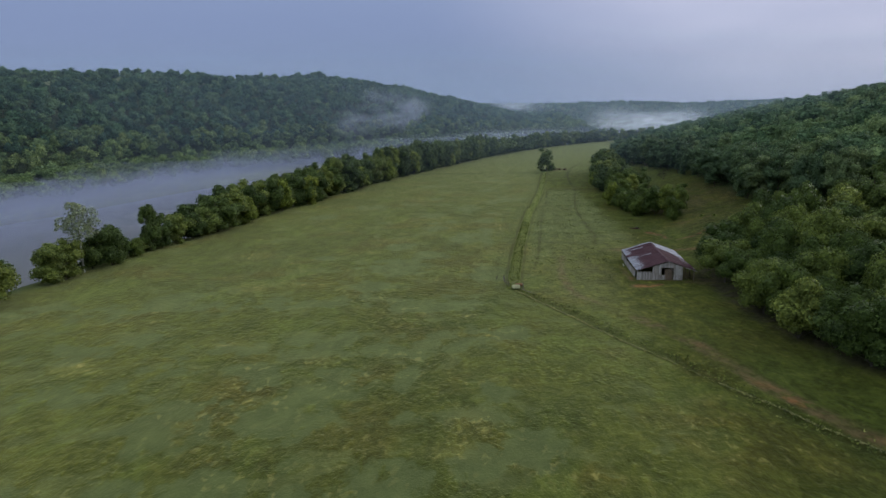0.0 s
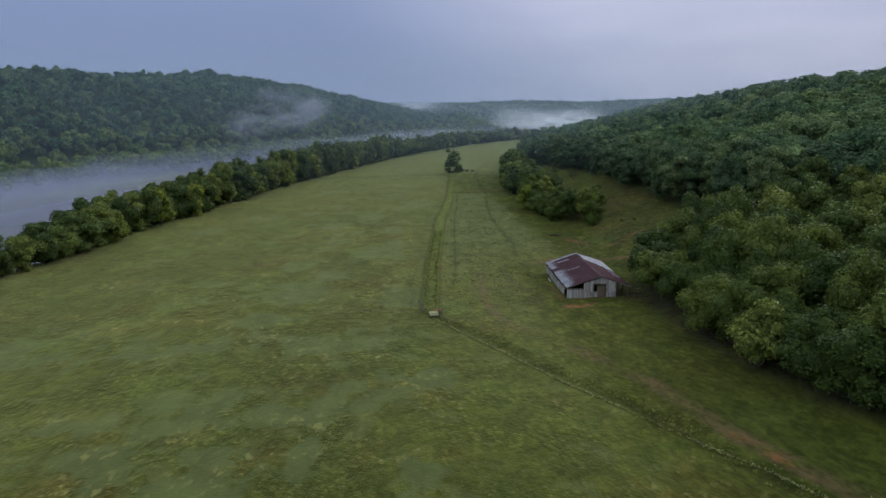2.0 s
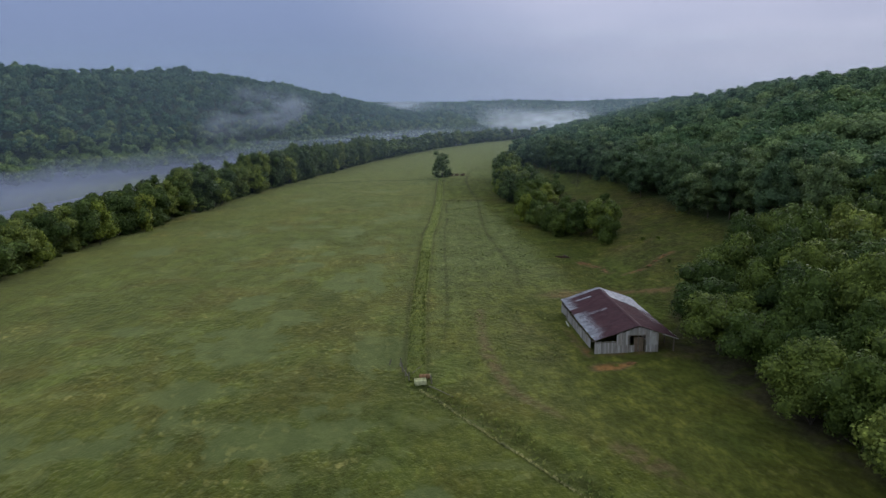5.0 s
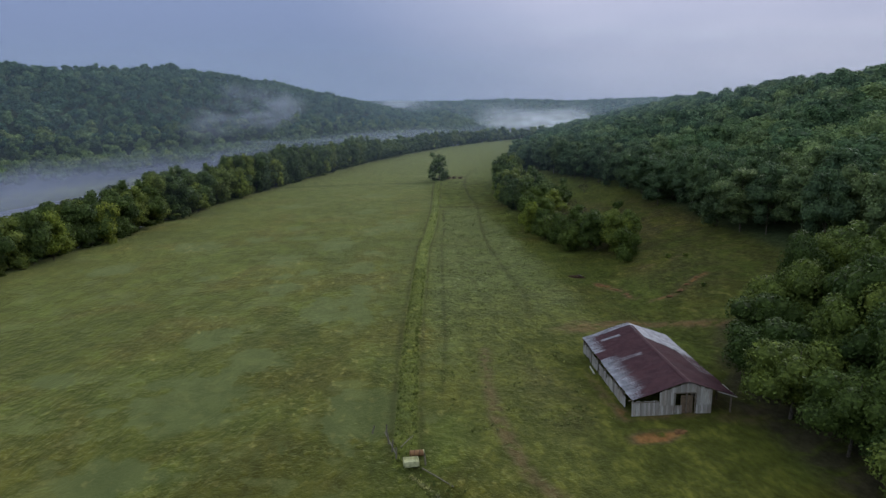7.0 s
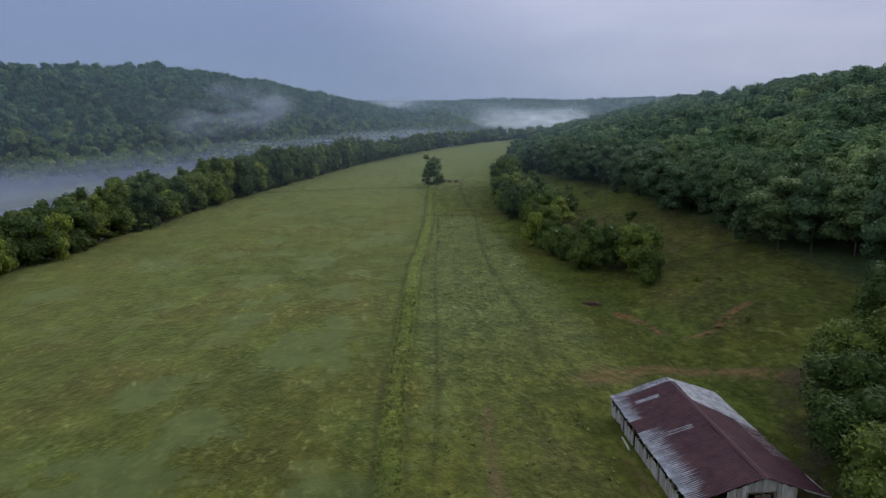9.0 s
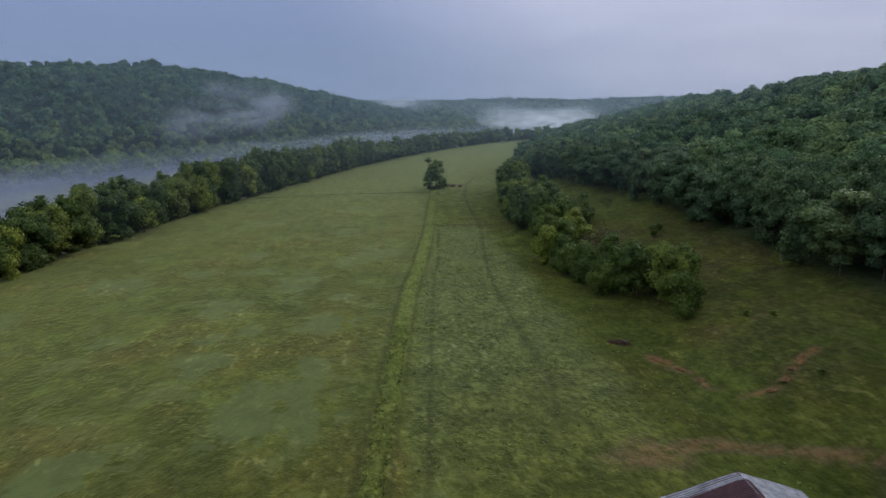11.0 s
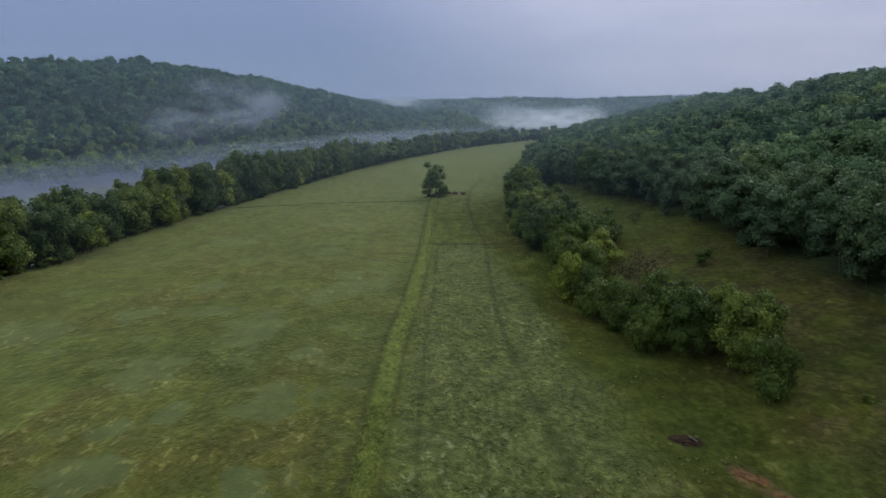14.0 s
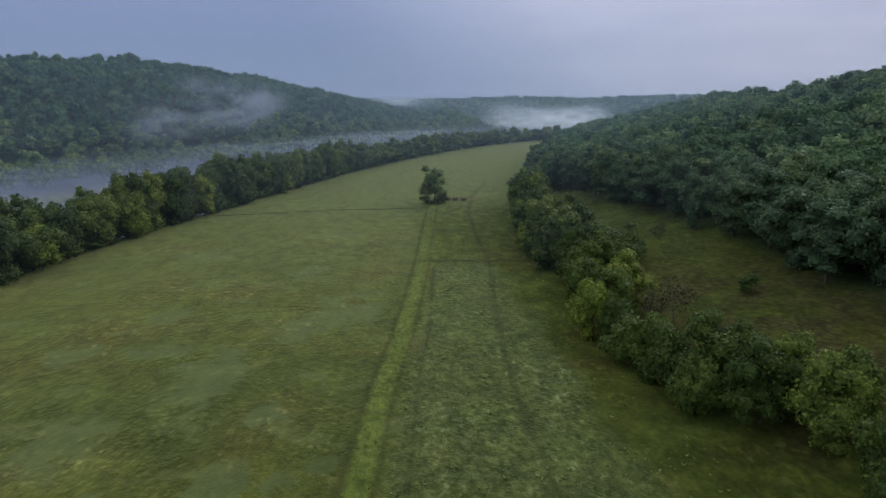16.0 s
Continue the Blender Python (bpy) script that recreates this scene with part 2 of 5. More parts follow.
    c = n.mix(n.attr("strip"), c, n.mix(n.math("MULTIPLY", tuft, n.ramp(n.noise(p, 0.08, 2.0), 0.3, 0.6)), (0.082, 0.102, 0.016), (0.136, 0.154, 0.030)))
    # the meadow colour turns paler from about y 270 onwards
    c = n.mix(n.math("MULTIPLY", n.attr("far_pale"), 0.6), c, n.mix(clump, (0.074, 0.086, 0.023), (0.104, 0.118, 0.030)))
    # brown dead grass that also holds the clearing's shade in its colour
    dry = n.math("MULTIPLY", n.attr("dry"), n.noise(p, 0.16, 4.0, 0.6, lo=0.36, hi=0.60))
    c = n.mix(dry, c, n.mix(tuft, (0.038, 0.033, 0.013), (0.070, 0.056, 0.022)))
    k = n.math("MULTIPLY", n.math("SUBTRACT", 1.0, n.math("MULTIPLY", wet, 0.9)), n.math("ADD", 0.80, n.math("MULTIPLY", pale, 0.20)))
    c = n.mix(k, c, n.mix(1.0, c, n.mix(clump, (0.68, 0.71, 0.70), (1.26, 1.24, 1.20)), "MULTIPLY"))
    c = n.mix(k, c, n.mix(1.0, c, n.mix(tuft, (0.76, 0.77, 0.76), (1.24, 1.22, 1.19)), "MULTIPLY"))
    c = n.mix(n.math("MULTIPLY", n.math("MULTIPLY", k, rank), calm), c, n.mix(1.0, c, n.mix(tussock, (0.80, 0.82, 0.79), (1.28, 1.25, 1.18)), "MULTIPLY"))
    c = n.mix(n.math("MULTIPLY", k, 0.45), c, n.mix(1.0, c, n.mix(fine, (0.80, 0.80, 0.80), (1.18, 1.18, 1.18)), "MULTIPLY"))
    c = n.mix(n.math("MULTIPLY", n.attr("rut"), n.ramp(tuft, 0.0, 0.7, 0.7, 1.0)), c, (0.032, 0.031, 0.013))
    bare = n.attr("soil")
    soil = n.math("MULTIPLY", n.ramp(bare, 0.10, 0.60), n.noise(p, 0.6, 4.0, 0.6, lo=0.30, hi=0.56))
    earth = n.mix(n.ramp(bare, 0.45, 0.95), n.mix(tuft, (0.072, 0.052, 0.024), (0.115, 0.080, 0.040)), n.mix(tuft, (0.150, 0.066, 0.026), (0.270, 0.125, 0.048)))
    c = n.mix(n.math("MULTIPLY", soil, 0.88), c, earth)
    # brown grove soil, darkened by shade put into its colour
    c = n.mix(n.math("MULTIPLY", n.attr("shaded_soil"), n.ramp(n.noise(p, 0.35, 4.0, 0.6), 0.3, 0.55)), c, n.mix(tuft, (0.030, 0.024, 0.019), (0.056, 0.042, 0.032)))
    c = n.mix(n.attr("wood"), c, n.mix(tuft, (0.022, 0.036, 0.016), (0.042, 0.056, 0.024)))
    h = n.math("ADD", n.math("ADD", n.math("MULTIPLY", tuft, k), n.math("MULTIPLY", fine, 0.25)), n.math("MULTIPLY", n.math("MULTIPLY", tussock, k), 1.3))
    n.bump(h, 0.55, 0.22)
    return n.colour(c)


GROUND = ground_material()


def water_material():
    n = Nodes("river_water", 0.3)
    n.bsdf.inputs["Specular IOR Level"].default_value = 0.3
    w = n.noise(n.coords("Position", (1, 0.5, 1)), 0.8, 3.0)
    n.bump(w, 0.15, 0.1)
    return n.colour(n.mix(w, (0.055, 0.050, 0.042), (0.080, 0.070, 0.058)))


WATER = water_material()


def mist_material(name, density, scale, lo, hi, stretch=(1, 1, 1), both=True, tone=(0.66, 0.69, 0.82), soft_x=0.22, soft_y=0.40, soft_end=0.22):
    """Droplets hung in the air: white, mostly see-through, torn by noise, thinning out towards the sheet's rim (UV)."""
    n = Nodes(name, 1.0)
    uv = n.node("ShaderNodeSeparateXYZ")
    n.link(n.node("ShaderNodeTexCoord").outputs["UV"], uv.inputs[0])
    f = n.noise(n.coords("Position", stretch), scale, 4.0, 0.5, lo=lo, hi=hi, distort=0.5)
    for axis, soft, end in (("X", soft_x if both else 0.05, soft_end if both else 0.05), ("Y", soft_y, soft_y)):
        f = n.math("MULTIPLY", f, n.ramp(uv.outputs[axis], 0.0, soft))
        f = n.math("MULTIPLY", f, n.ramp(n.math("SUBTRACT", 1.0, uv.outputs[axis]), 0.0, end))
    f = n.math("MULTIPLY", f, density)
    clear = n.node("ShaderNodeBsdfTransparent")
    d = n.node("ShaderNodeBsdfDiffuse")
    d.inputs["Color"].default_value = (*tone, 1)
    tr = n.node("ShaderNodeBsdfTranslucent")
    tr.inputs["Color"].default_value = (*tone, 1)
    half = n.node("ShaderNodeMixShader")
    half.inputs[0].default_value = 0.45
    n.link(d.outputs[0], half.inputs[1])
    n.link(tr.outputs[0], half.inputs[2])
    mx = n.node("ShaderNodeMixShader")
    n.link(f, mx.inputs[0])
    n.link(clear.outputs[0], mx.inputs[1])
    n.link(half.outputs[0], mx.inputs[2])
    n.link(mx.outputs[0], n.out.inputs[0])
    return n.mat


# ---- the lie of the land ----
def poly_x(pts):
    ys, xs = [p[1] for p in pts], [p[0] for p in pts]
    return lambda y: np.interp(y, ys, xs)


# field edge at the river trees, foot of the far hill, foot of the near hill: x as a function of y
ROW = [(-95, -300), (-94, 115), (-96, 133), (-93, 148), (-91.5, 165), (-88.5, 178), (-83.5, 196), (-80, 235), (-71.5, 272), (-60, 340), (-53, 366), (-38, 422),
       (-24, 475), (-8, 532), (20, 612), (70, 722), (112, 795), (160, 862), (215, 915), (300, 980), (420, 1060), (700, 1250)]
FOOT = [(-262, -300), (-250, 100), (-240, 300), (-236, 400), (-225, 450), (-170, 560), (-112, 667), (-45, 790), (20, 900),
        (75, 1000), (150, 1150), (260, 1400), (600, 2200)]
RISE = [(44, -300), (46, 150), (48, 200), (56, 300), (70, 400), (95, 500), (150, 700), (205, 870), (300, 1000), (470, 1300), (600, 1600)]
row_x, foot_x, rise_x = poly_x(ROW), poly_x(FOOT), poly_x(RISE)


def smooth(v):
    v = np.clip(v, 0, 1)
    return v * v * (3 - 2 * v)


def waves(x, y, size, seed):
    """Cheap smooth noise, about -1 to 1."""
    r = np.random.RandomState(seed)
    s = np.zeros_like(x, dtype=float)
    for k in range(6):
        a, ph, f = r.uniform(0, 6.28), r.uniform(0, 6.28), (0.6 + 0.35 * k) / size
        s += np.sin((x * np.cos(a) + y * np.sin(a)) * f * 6.28 + ph) / (1 + 0.5 * k)
    return s / 2.2


SPUR = (112.0, 1100.0)


def land(x, y):
    x, y = np.asarray(x, float), np.asarray(y, float)
    z = 0.18 * waves(x, y, 40, 1) + 0.06 * waves(x, y, 9, 2)
    d = row_x(y) - x
    z = np.where(d > 4, z - 5.5 * smooth((d - 5) / 16), z)
    dl = (foot_x(y) - x) * np.where(y > 420, 0.89, 1.0)
    top = np.interp(y, [0, 350, 600, 760, 900, 1050, 1200], [71, 69, 76, 84, 72, 45, 20])
    hill = top * (1 - np.exp(-np.maximum(dl, 0) / 62)) + 3.0 * waves(x, y, 130, 3) * smooth(dl / 80)
    z = z + 3.0 * smooth((dl + 45) / 45) + hill
    dr = x - rise_x(y)
    bank = np.interp(dr, [0, 14, 32, 52, 76, 100, 136, 171, 215, 300, 500, 900], [0, 3.6, 7, 12, 17, 21.5, 29, 36, 41, 46, 52, 55])
    z = z + bank * np.interp(y, [0, 700, 1300], [1, 1, 0.8]) + 2.0 * waves(x, y, 110, 4) * smooth(dr / 90)
    z = z + 19 * np.exp(-((x - SPUR[0]) / 42) ** 2 - ((y - SPUR[1]) / 60) ** 2)
    far = 58 * smooth((y - 1350) / 420) + 9 * waves(x, y, 600, 5) * smooth((y - 1350) / 300)
    return np.maximum(z, np.where(y > 1350, far, -50))


def line_dist(x, y, pts):
    best = np.full(np.shape(x), 1e9)
    for (ax, ay), (bx, by) in zip(pts, pts[1:]):
        t = np.clip(((x - ax) * (bx - ax) + (y - ay) * (by - ay)) / ((bx - ax) ** 2 + (by - ay) ** 2), 0, 1)
        best = np.minimum(best, np.hypot(x - ax - t * (bx - ax), y - ay - t * (by - ay)))
    return best


STRIP = [(4, 134), (6.5, 172), (10.5, 215), (13.2, 243), (16.5, 265), (22, 312), (26, 355), (31, 406)]
DITCH = [(4, 134), (12.5, 120.5), (18.5, 109), (24, 99), (30, 89), (35, 77), (42, 67), (52, 56), (70, 40)]
TRACK = [(27.6, 180), (29.8, 194), (30.0, 207), (29.9, 220), (30.2, 234), (30.9, 251), (33.5, 276), (38, 314), (39.5, 350), (42.6, 390), (49, 432), (62, 480)]
WORN = [(21, 122), (16.4, 129.6), (15.3, 143), (15.8, 153), (17.5, 166)]
TRACK2 = [(9.5, 150), (12, 172), (15.5, 215), (18, 243), (21, 268), (25, 312)]
FORK = [(25.5, 114), (29, 106.2), (31.8, 101), (33.5, 94.5), (36.8, 83.4), (39.8, 77), (44, 69), (52, 58), (66, 44)]
BENT = [(4.4, 131.6), (7, 127.5), (12.9, 115.8), (15.8, 110.6), (18.7, 105.3), (21.4, 100), (25.8, 93.3), (29.5, 86.8), (34.8, 79.2), (38.2, 73.1), (44, 65), (56, 52)]
YARD = [(33, 173), (40, 174.8), (45, 174.3), (50, 171), (54, 167.5), (58, 163.5)]
TRAIL = [(46.4, 200.5), (47.9, 196), (49.2, 193), (49, 189.8), (49.6, 187.2)]
STREAK = [(51, 184), (54.2, 183.2), (57.5, 185), (60.5, 188), (64.5, 190.5)]
# cropped dewy patches in the meadow: middle x, y and half widths
DEW_NEAR = [(-25.6, 73, 5, 7.5), (-22.8, 80.5, 4.2, 3.4), (-38, 69, 4.2, 6), (-21, 86, 3.2, 2.8), (-33.4, 86, 3.9, 3), (-62, 123, 5, 4.8), (-27.5, 100.5, 5.3, 4),
            (-12, 85, 1.6, 3.9), (0.6, 80.5, 2.4, 3.3), (3.4, 66.5, 4.4, 4.6), (-55, 76, 2, 2.8), (-23, 151.5, 7.8, 6), (-57, 99, 3, 3), (-65, 93, 4.4, 3.2),
            (-12, 121, 9.4, 4), (-27, 134, 4.3, 3.6), (-25, 174.8, 3.5, 3.5), (-1, 144, 4.7, 4.6), (-43, 160.5, 2.7, 2.5), (2.6, 104.6, 3.1, 3.1), (-6, 187, 7, 6), (-25, 177, 3.7, 3.2),
            (-16.8, 165, 5.3, 4), (-23, 157, 5.5, 4)]
DEW_FAR = [(-61, 228, 6.2, 4.8), (-47, 252, 6, 6), (-5.4, 194, 5.6, 3.6), (-19.6, 205.6, 4.2, 4), (-1.8, 221.5, 5.1, 4), (-1.3, 202, 2.9, 4.2), (-10.3, 251, 4.5, 8.5), (-21, 216, 2.9, 2.7),
           (7, 280, 5.5, 9), (-36, 217, 2.6, 2.4), (-33, 261.5, 3.5, 4), (-20.5, 261.5, 3.4, 3.2), (-3, 309, 5, 4.4), (-31, 328, 5.4, 5.3), (-14, 220, 2.4, 3.2), (1, 270, 3.6, 6),
           (0.2, 238, 2.3, 2.7), (7.2, 227, 1.5, 2), (-25, 279.5, 3.3, 3.2), (0, 353, 7, 6), (-22, 233.5, 4.2, 5), (-1, 149, 3.9, 3.5)]
STRAW = [(-2.2, 72, 2.7, 3.2), (-5, 65.5, 3, 1.8), (-41, 98, 4.3, 2.4), (-27, 91.7, 3.1, 2.1), (-60.7, 86, 4, 2.3), (-61, 162, 5, 4.4), (-31, 131.7, 2, 2.5), (-5.5, 113.7, 2.3, 1.5), (-52, 132, 3.5, 3.5),
         (-21, 170, 1.5, 2.4), (-31, 167, 1.8, 1.4), (-28, 185.5, 4.5, 2.6), (-6, 176, 2, 2), (-17, 229.5, 3.1, 3), (-20, 226, 2.4, 2), (0.6, 210.5, 2.2, 1.4), (-27, 197, 1.6, 1.4), (-12.8, 213, 1.4, 1.4)]
# patches where the meadow turns dark olive: middle x, y and half widths
DARK_OLIVE = [(-15, 73, 4.9, 5.6), (-9.6, 137, 7, 7), (-8.5, 131, 7.6, 5), (-13, 105, 6, 6), (-12.4, 174, 7.2, 6.5), (-8.8, 158, 7.7, 5.8), (0.5, 211, 4.4, 5.2), (-5, 210.5, 4.3, 6), (-4, 230, 5, 5)]
CROSS = [(22.5, 317.5), (33, 315.5), (43, 314), (52, 311)]
CROSS_FAR = [(-44, 393), (-36, 396), (-3, 402), (28, 402.5)]


def steps(*spans):
    out = [spans[0][0]]
    for a, b, s in spans:
        out += list(np.linspace(a, b, max(2, int(round((b - a) / s)) + 1))[1:])
    return np.array(out)


def mesh_from(name, verts, tris, mat, attrs=(), uv=None, shade_smooth=False):
    me = bpy.data.meshes.new(name)
    verts, tris = np.asarray(verts, np.float32), np.asarray(tris, np.int32)
    k = tris.shape[1]
    me.vertices.add(len(verts))
    me.vertices.foreach_set("co", verts.ravel())
    me.loops.add(tris.size)
    me.loops.foreach_set("vertex_index", tris.ravel())
    me.polygons.add(len(tris))
    me.polygons.foreach_set("loop_start", np.arange(0, tris.size, k, dtype=np.int32))
    me.polygons.foreach_set("use_smooth", np.full(len(tris), shade_smooth))
    for an, av in attrs:
        a = me.attributes.new(an, "FLOAT", "POINT")
        a.data.foreach_set("value", np.asarray(av, np.float32))
    if uv is not None:
        layer = me.uv_layers.new(name="uv")
        layer.data.foreach_set("uv", np.asarray(uv, np.float32)[tris.ravel()].ravel())
    me.materials.append(mat)
    me.update()
    me.validate()
    return me


def build_ground():
    xs = steps((-3600, -1200, 300), (-1200, -400, 50), (-400, -110, 6), (-110, -34, 2), (-34, -2, 1.0), (-2, 42, 0.5), (42, 74, 1.0), (74, 130, 2), (130, 420, 8), (420, 1200, 40), (1200, 3600, 300))
    ys = steps((-900, 0, 100), (0, 56, 8), (56, 330, 1.1), (330, 460, 2), (460, 900, 6), (900, 1900, 20), (1900, 4700, 200))
    gx, gy = np.meshgrid(xs, ys)
    x, y = gx.ravel(), gy.ravel()
    z = land(x, y)
    wob = 0.5 * waves(x, y, 14, 11)
    strip = line_dist(x, y, STRIP)
    ditch = line_dist(x, y, DITCH)
    track = line_dist(x, y, TRACK)
    z = z + 0.12 * np.exp(-(strip / 1.1) ** 2) - 0.30 * np.exp(-(ditch / 1.2) ** 2)
    z = z - 0.10 * np.exp(-(track / 0.5) ** 2) - 0.06 * np.exp(-(line_dist(x, y, TRACK2) / 0.4) ** 2)
    band = np.exp(-((strip + wob * 0.2) / 1.4) ** 6) * (0.45 + 0.55 * smooth((y - 185) / 40))
    lush = np.maximum.reduce([np.exp(-((ditch + wob * 0.5) / 1.9) ** 4) * 0.3,
                              0.8 * np.exp(-(line_dist(x, y, CROSS_FAR) / 0.8) ** 2)])
    # darker greener grass beside hedge, grove and barn: their shade painted into the colour
    lee_shade = smooth((x - (np.interp(y, [60, 130, 175, 220, 260], [22, 23, 30, 41, 42]) + wob * 2)) / 10) * smooth((np.interp(y, [170, 200, 240, 420], [100, 56, 60, 74]) - x) / 8)
    lush = np.maximum(lush, 0.35 * np.exp(-((line_dist(x, y, [(a - 3.4, b) for a, b in STRIP]) + wob) / 2.2) ** 4))
    lush = np.maximum(lush, 0.45 * lee_shade * (1 - 0.6 * smooth((y - 255) / 60)) * (y < 430))
    # the clearing's shade is painted in with the same dark green
    lush = np.maximum(lush, 0.55 * smooth((x - 58) / 8) * smooth((y - 225) / 30) * smooth((450 - y) / 30))
    pale = smooth((x - np.interp(y, [134, 215, 312, 406], [6, 12, 24, 33])) / 2) * smooth((42 + wob * 3 - x) / 6) * smooth((y - 150) / 40) * smooth((330 - y) / 30)

    def blot(cx, cy, rx, ry, turn=0.0):
        c, s = math.cos(radians(turn)), math.sin(radians(turn))
        u, v = ((x - cx) * c + (y - cy) * s) / rx, (-(x - cx) * s + (y - cy) * c) / ry
        return np.exp(-(np.maximum(u * u + v * v + 0.35 * waves(x, y, 5, 21), 0)) ** 2)

    grain = np.clip(0.62 + 0.55 * waves(x, y, 2.6, 23), 0, 1)
    soil = np.maximum.reduce([0.62 * blot(35, 173.5, 5.5, 3.6), 0.62 * np.exp(-((line_dist(x, y, YARD) + 0.8 * wob) / 1.7) ** 4), 1.0 * blot(32.2, 136.2, 3.9, 1.4, 4), 0.7 * blot(30.3, 142.5, 0.9, 2.6), blot(34.8, 136.6, 1.2, 0.8, 30), 0.5 * blot(29.9, 148, 1.0, 9), 0.6 * blot(35, 140.4, 6, 0.8), 0.45 * blot(42, 146, 3, 6),
                              0.45 * blot(44, 140, 4, 3), 1.0 * blot(47, 199, 2.3, 1.4, -60), 0.9 * np.sqrt(grain) * np.exp(-((line_dist(x, y, TRAIL) + 0.6 * wob) / 1.0) ** 2), 1.0 * np.sqrt(grain) * np.exp(-((line_dist(x, y, STREAK) + 0.6 * wob) / 1.0) ** 2),
                              0.5 * blot(66, 205, 4, 1.2, 40), 0.4 * blot(58.6, 204, 3, 1.5), (0.58 + 0.14 * smooth((98 - y) / 16)) * np.exp(-(line_dist(x, y, FORK) / 1.9) ** 4) * (0.75 + 0.35 * waves(x, y, 8, 22)),
                              0.9 * blot(37.8, 80, 2.6, 0.7, -62), 0.5 * blot(41, 72, 3.5, 1.2, -60), 0.56 * np.exp(-((line_dist(x, y, WORN) + 0.5 * wob) / 1.2) ** 2),
                              0.7 * blot(41, 421, 7, 3)])
    def drift(cx, cy, rx, ry):
        return np.exp(-np.maximum(((x - cx) / rx) ** 2 + ((y - cy) / ry) ** 2 + 0.6 * waves(x, y, 7, 24), 0) * 0.8)

    dew, straw, dark_olive = (np.maximum.reduce([drift(*d) for d in ds]) for ds in (DEW_NEAR + DEW_FAR, STRAW, DARK_OLIVE))
    east = [(a + 1.75, b) for a, b in STRIP]
    west = [(a - 1.7, b) for a, b in STRIP]
    rut = np.maximum.reduce([(0.52 + 0.40 * smooth((y - 320) / 25) * smooth((425 - y) / 25)) * np.exp(-((track + 0.2 * wob) / 0.6) ** 2), 0.55 * np.exp(-((line_dist(x, y, east) + 0.2 * wob) / 0.3) ** 2), 0.55 * np.exp(-((line_dist(x, y, TRACK2) + 0.2 * wob) / 0.3) ** 2), 1.0 * np.exp(-(line_dist(x, y, CROSS) / 0.8) ** 2),
                             0.60 * np.exp(-((line_dist(x, y, west) + 0.15 * wob) / 0.42) ** 2), 0.35 * np.exp(-(ditch / 0.7) ** 2), 1.0 * np.exp(-(line_dist(x, y, CROSS_FAR) / 0.9) ** 2), 0.8 * blot(44, 206.5, 1.8, 1.1, -25)])
    # dead grass of the clearing; the hill's shade is painted in with it
    dry = np.maximum.reduce([(0.55 + 0.35 * smooth((y - 215) / 25)) * smooth((x - 50) / 9) * smooth((y - 175) / 12) * smooth((310 - y) / 50) * smooth((96 - x) / 10), 0.55 * blot(24, 150, 4, 14)])
    warm = smooth((x - np.interp(y, [100, 134, 215], [34, 8, 16])) / 5) * smooth((np.interp(y, [100, 140, 180, 200], [40, 44, 44, 38]) - x) / 8) * smooth((y - 96) / 14) * smooth((205 - y) / 30)
    dew = np.maximum(dew, smooth((158 - y) / 40) * smooth((12 - x) / 12) * np.clip(0.22 + 0.34 * waves(x, y, 21, 26) + 0.16 * waves(x, y, 9, 27), 0, 0.70))
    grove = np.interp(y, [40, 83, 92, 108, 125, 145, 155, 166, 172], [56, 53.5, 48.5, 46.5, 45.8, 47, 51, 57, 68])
    # bare soil under the grove, with the under-tree shade painted into it
    shaded_soil = 0.8 * smooth((x - grove + np.interp(y, [110, 128], [1.5, 4]) + 2 * wob) / 4) * smooth((172 - y) / 8)
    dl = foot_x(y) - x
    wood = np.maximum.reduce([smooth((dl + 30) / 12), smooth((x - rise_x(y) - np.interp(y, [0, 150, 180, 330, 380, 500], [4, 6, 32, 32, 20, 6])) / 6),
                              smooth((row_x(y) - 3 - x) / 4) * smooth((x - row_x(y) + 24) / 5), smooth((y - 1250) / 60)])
    idx = np.arange(len(x)).reshape(gx.shape)
    quads = np.stack([idx[:-1, :-1], idx[:-1, 1:], idx[1:, 1:], idx[1:, :-1]], -1).reshape(-1, 4)
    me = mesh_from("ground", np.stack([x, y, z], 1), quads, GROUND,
                   (("open", np.maximum(smooth((30 - x) / 10), smooth((y - 385) / 50))), ("lush", lush), ("strip", band), ("rut", rut), ("pale", pale), ("soil", soil), ("dew", dew), ("warm", warm), ("shaded_soil", shaded_soil), ("straw", straw), ("dark_olive", dark_olive), ("dry", dry), ("wood", wood), ("far_pale", smooth((y - 270) / 150))), shade_smooth=True)
    tagged(new("ground", me), "rough green meadow on a valley floor between wooded hills", "ground", kind="structure")


build_ground()


def ribbon(name, left, right, ys, z, mat, label, category="mist", kind="stuff", cols=14, lift=0.0, seed=0, swell=0.0):
    """A wide sheet between two lines x(y)."""
    v, uv = [], []
    for j, y in enumerate(ys):
        for i in range(cols + 1):
            u = i / cols
            v.append((left(y) * (1 - u) + right(y) * u, y, z))
            uv.append((u, j / (len(ys) - 1)))
    v = np.array(v, float)
    v[:, 2] += swell * smooth((v[:, 1] - 430) / 260)
    if lift:
        v[:, 2] += lift * waves(v[:, 0], v[:, 1], 70, seed)
    idx = np.arange(len(v)).reshape(len(ys), cols + 1)
    q = np.stack([idx[:-1, :-1], idx[:-1, 1:], idx[1:, 1:], idx[1:, :-1]], -1).reshape(-1, 4)
    ob = new(name, mesh_from(name, v, q, mat, uv=uv, shade_smooth=True))
    return tagged(ob, label, category, kind=kind)


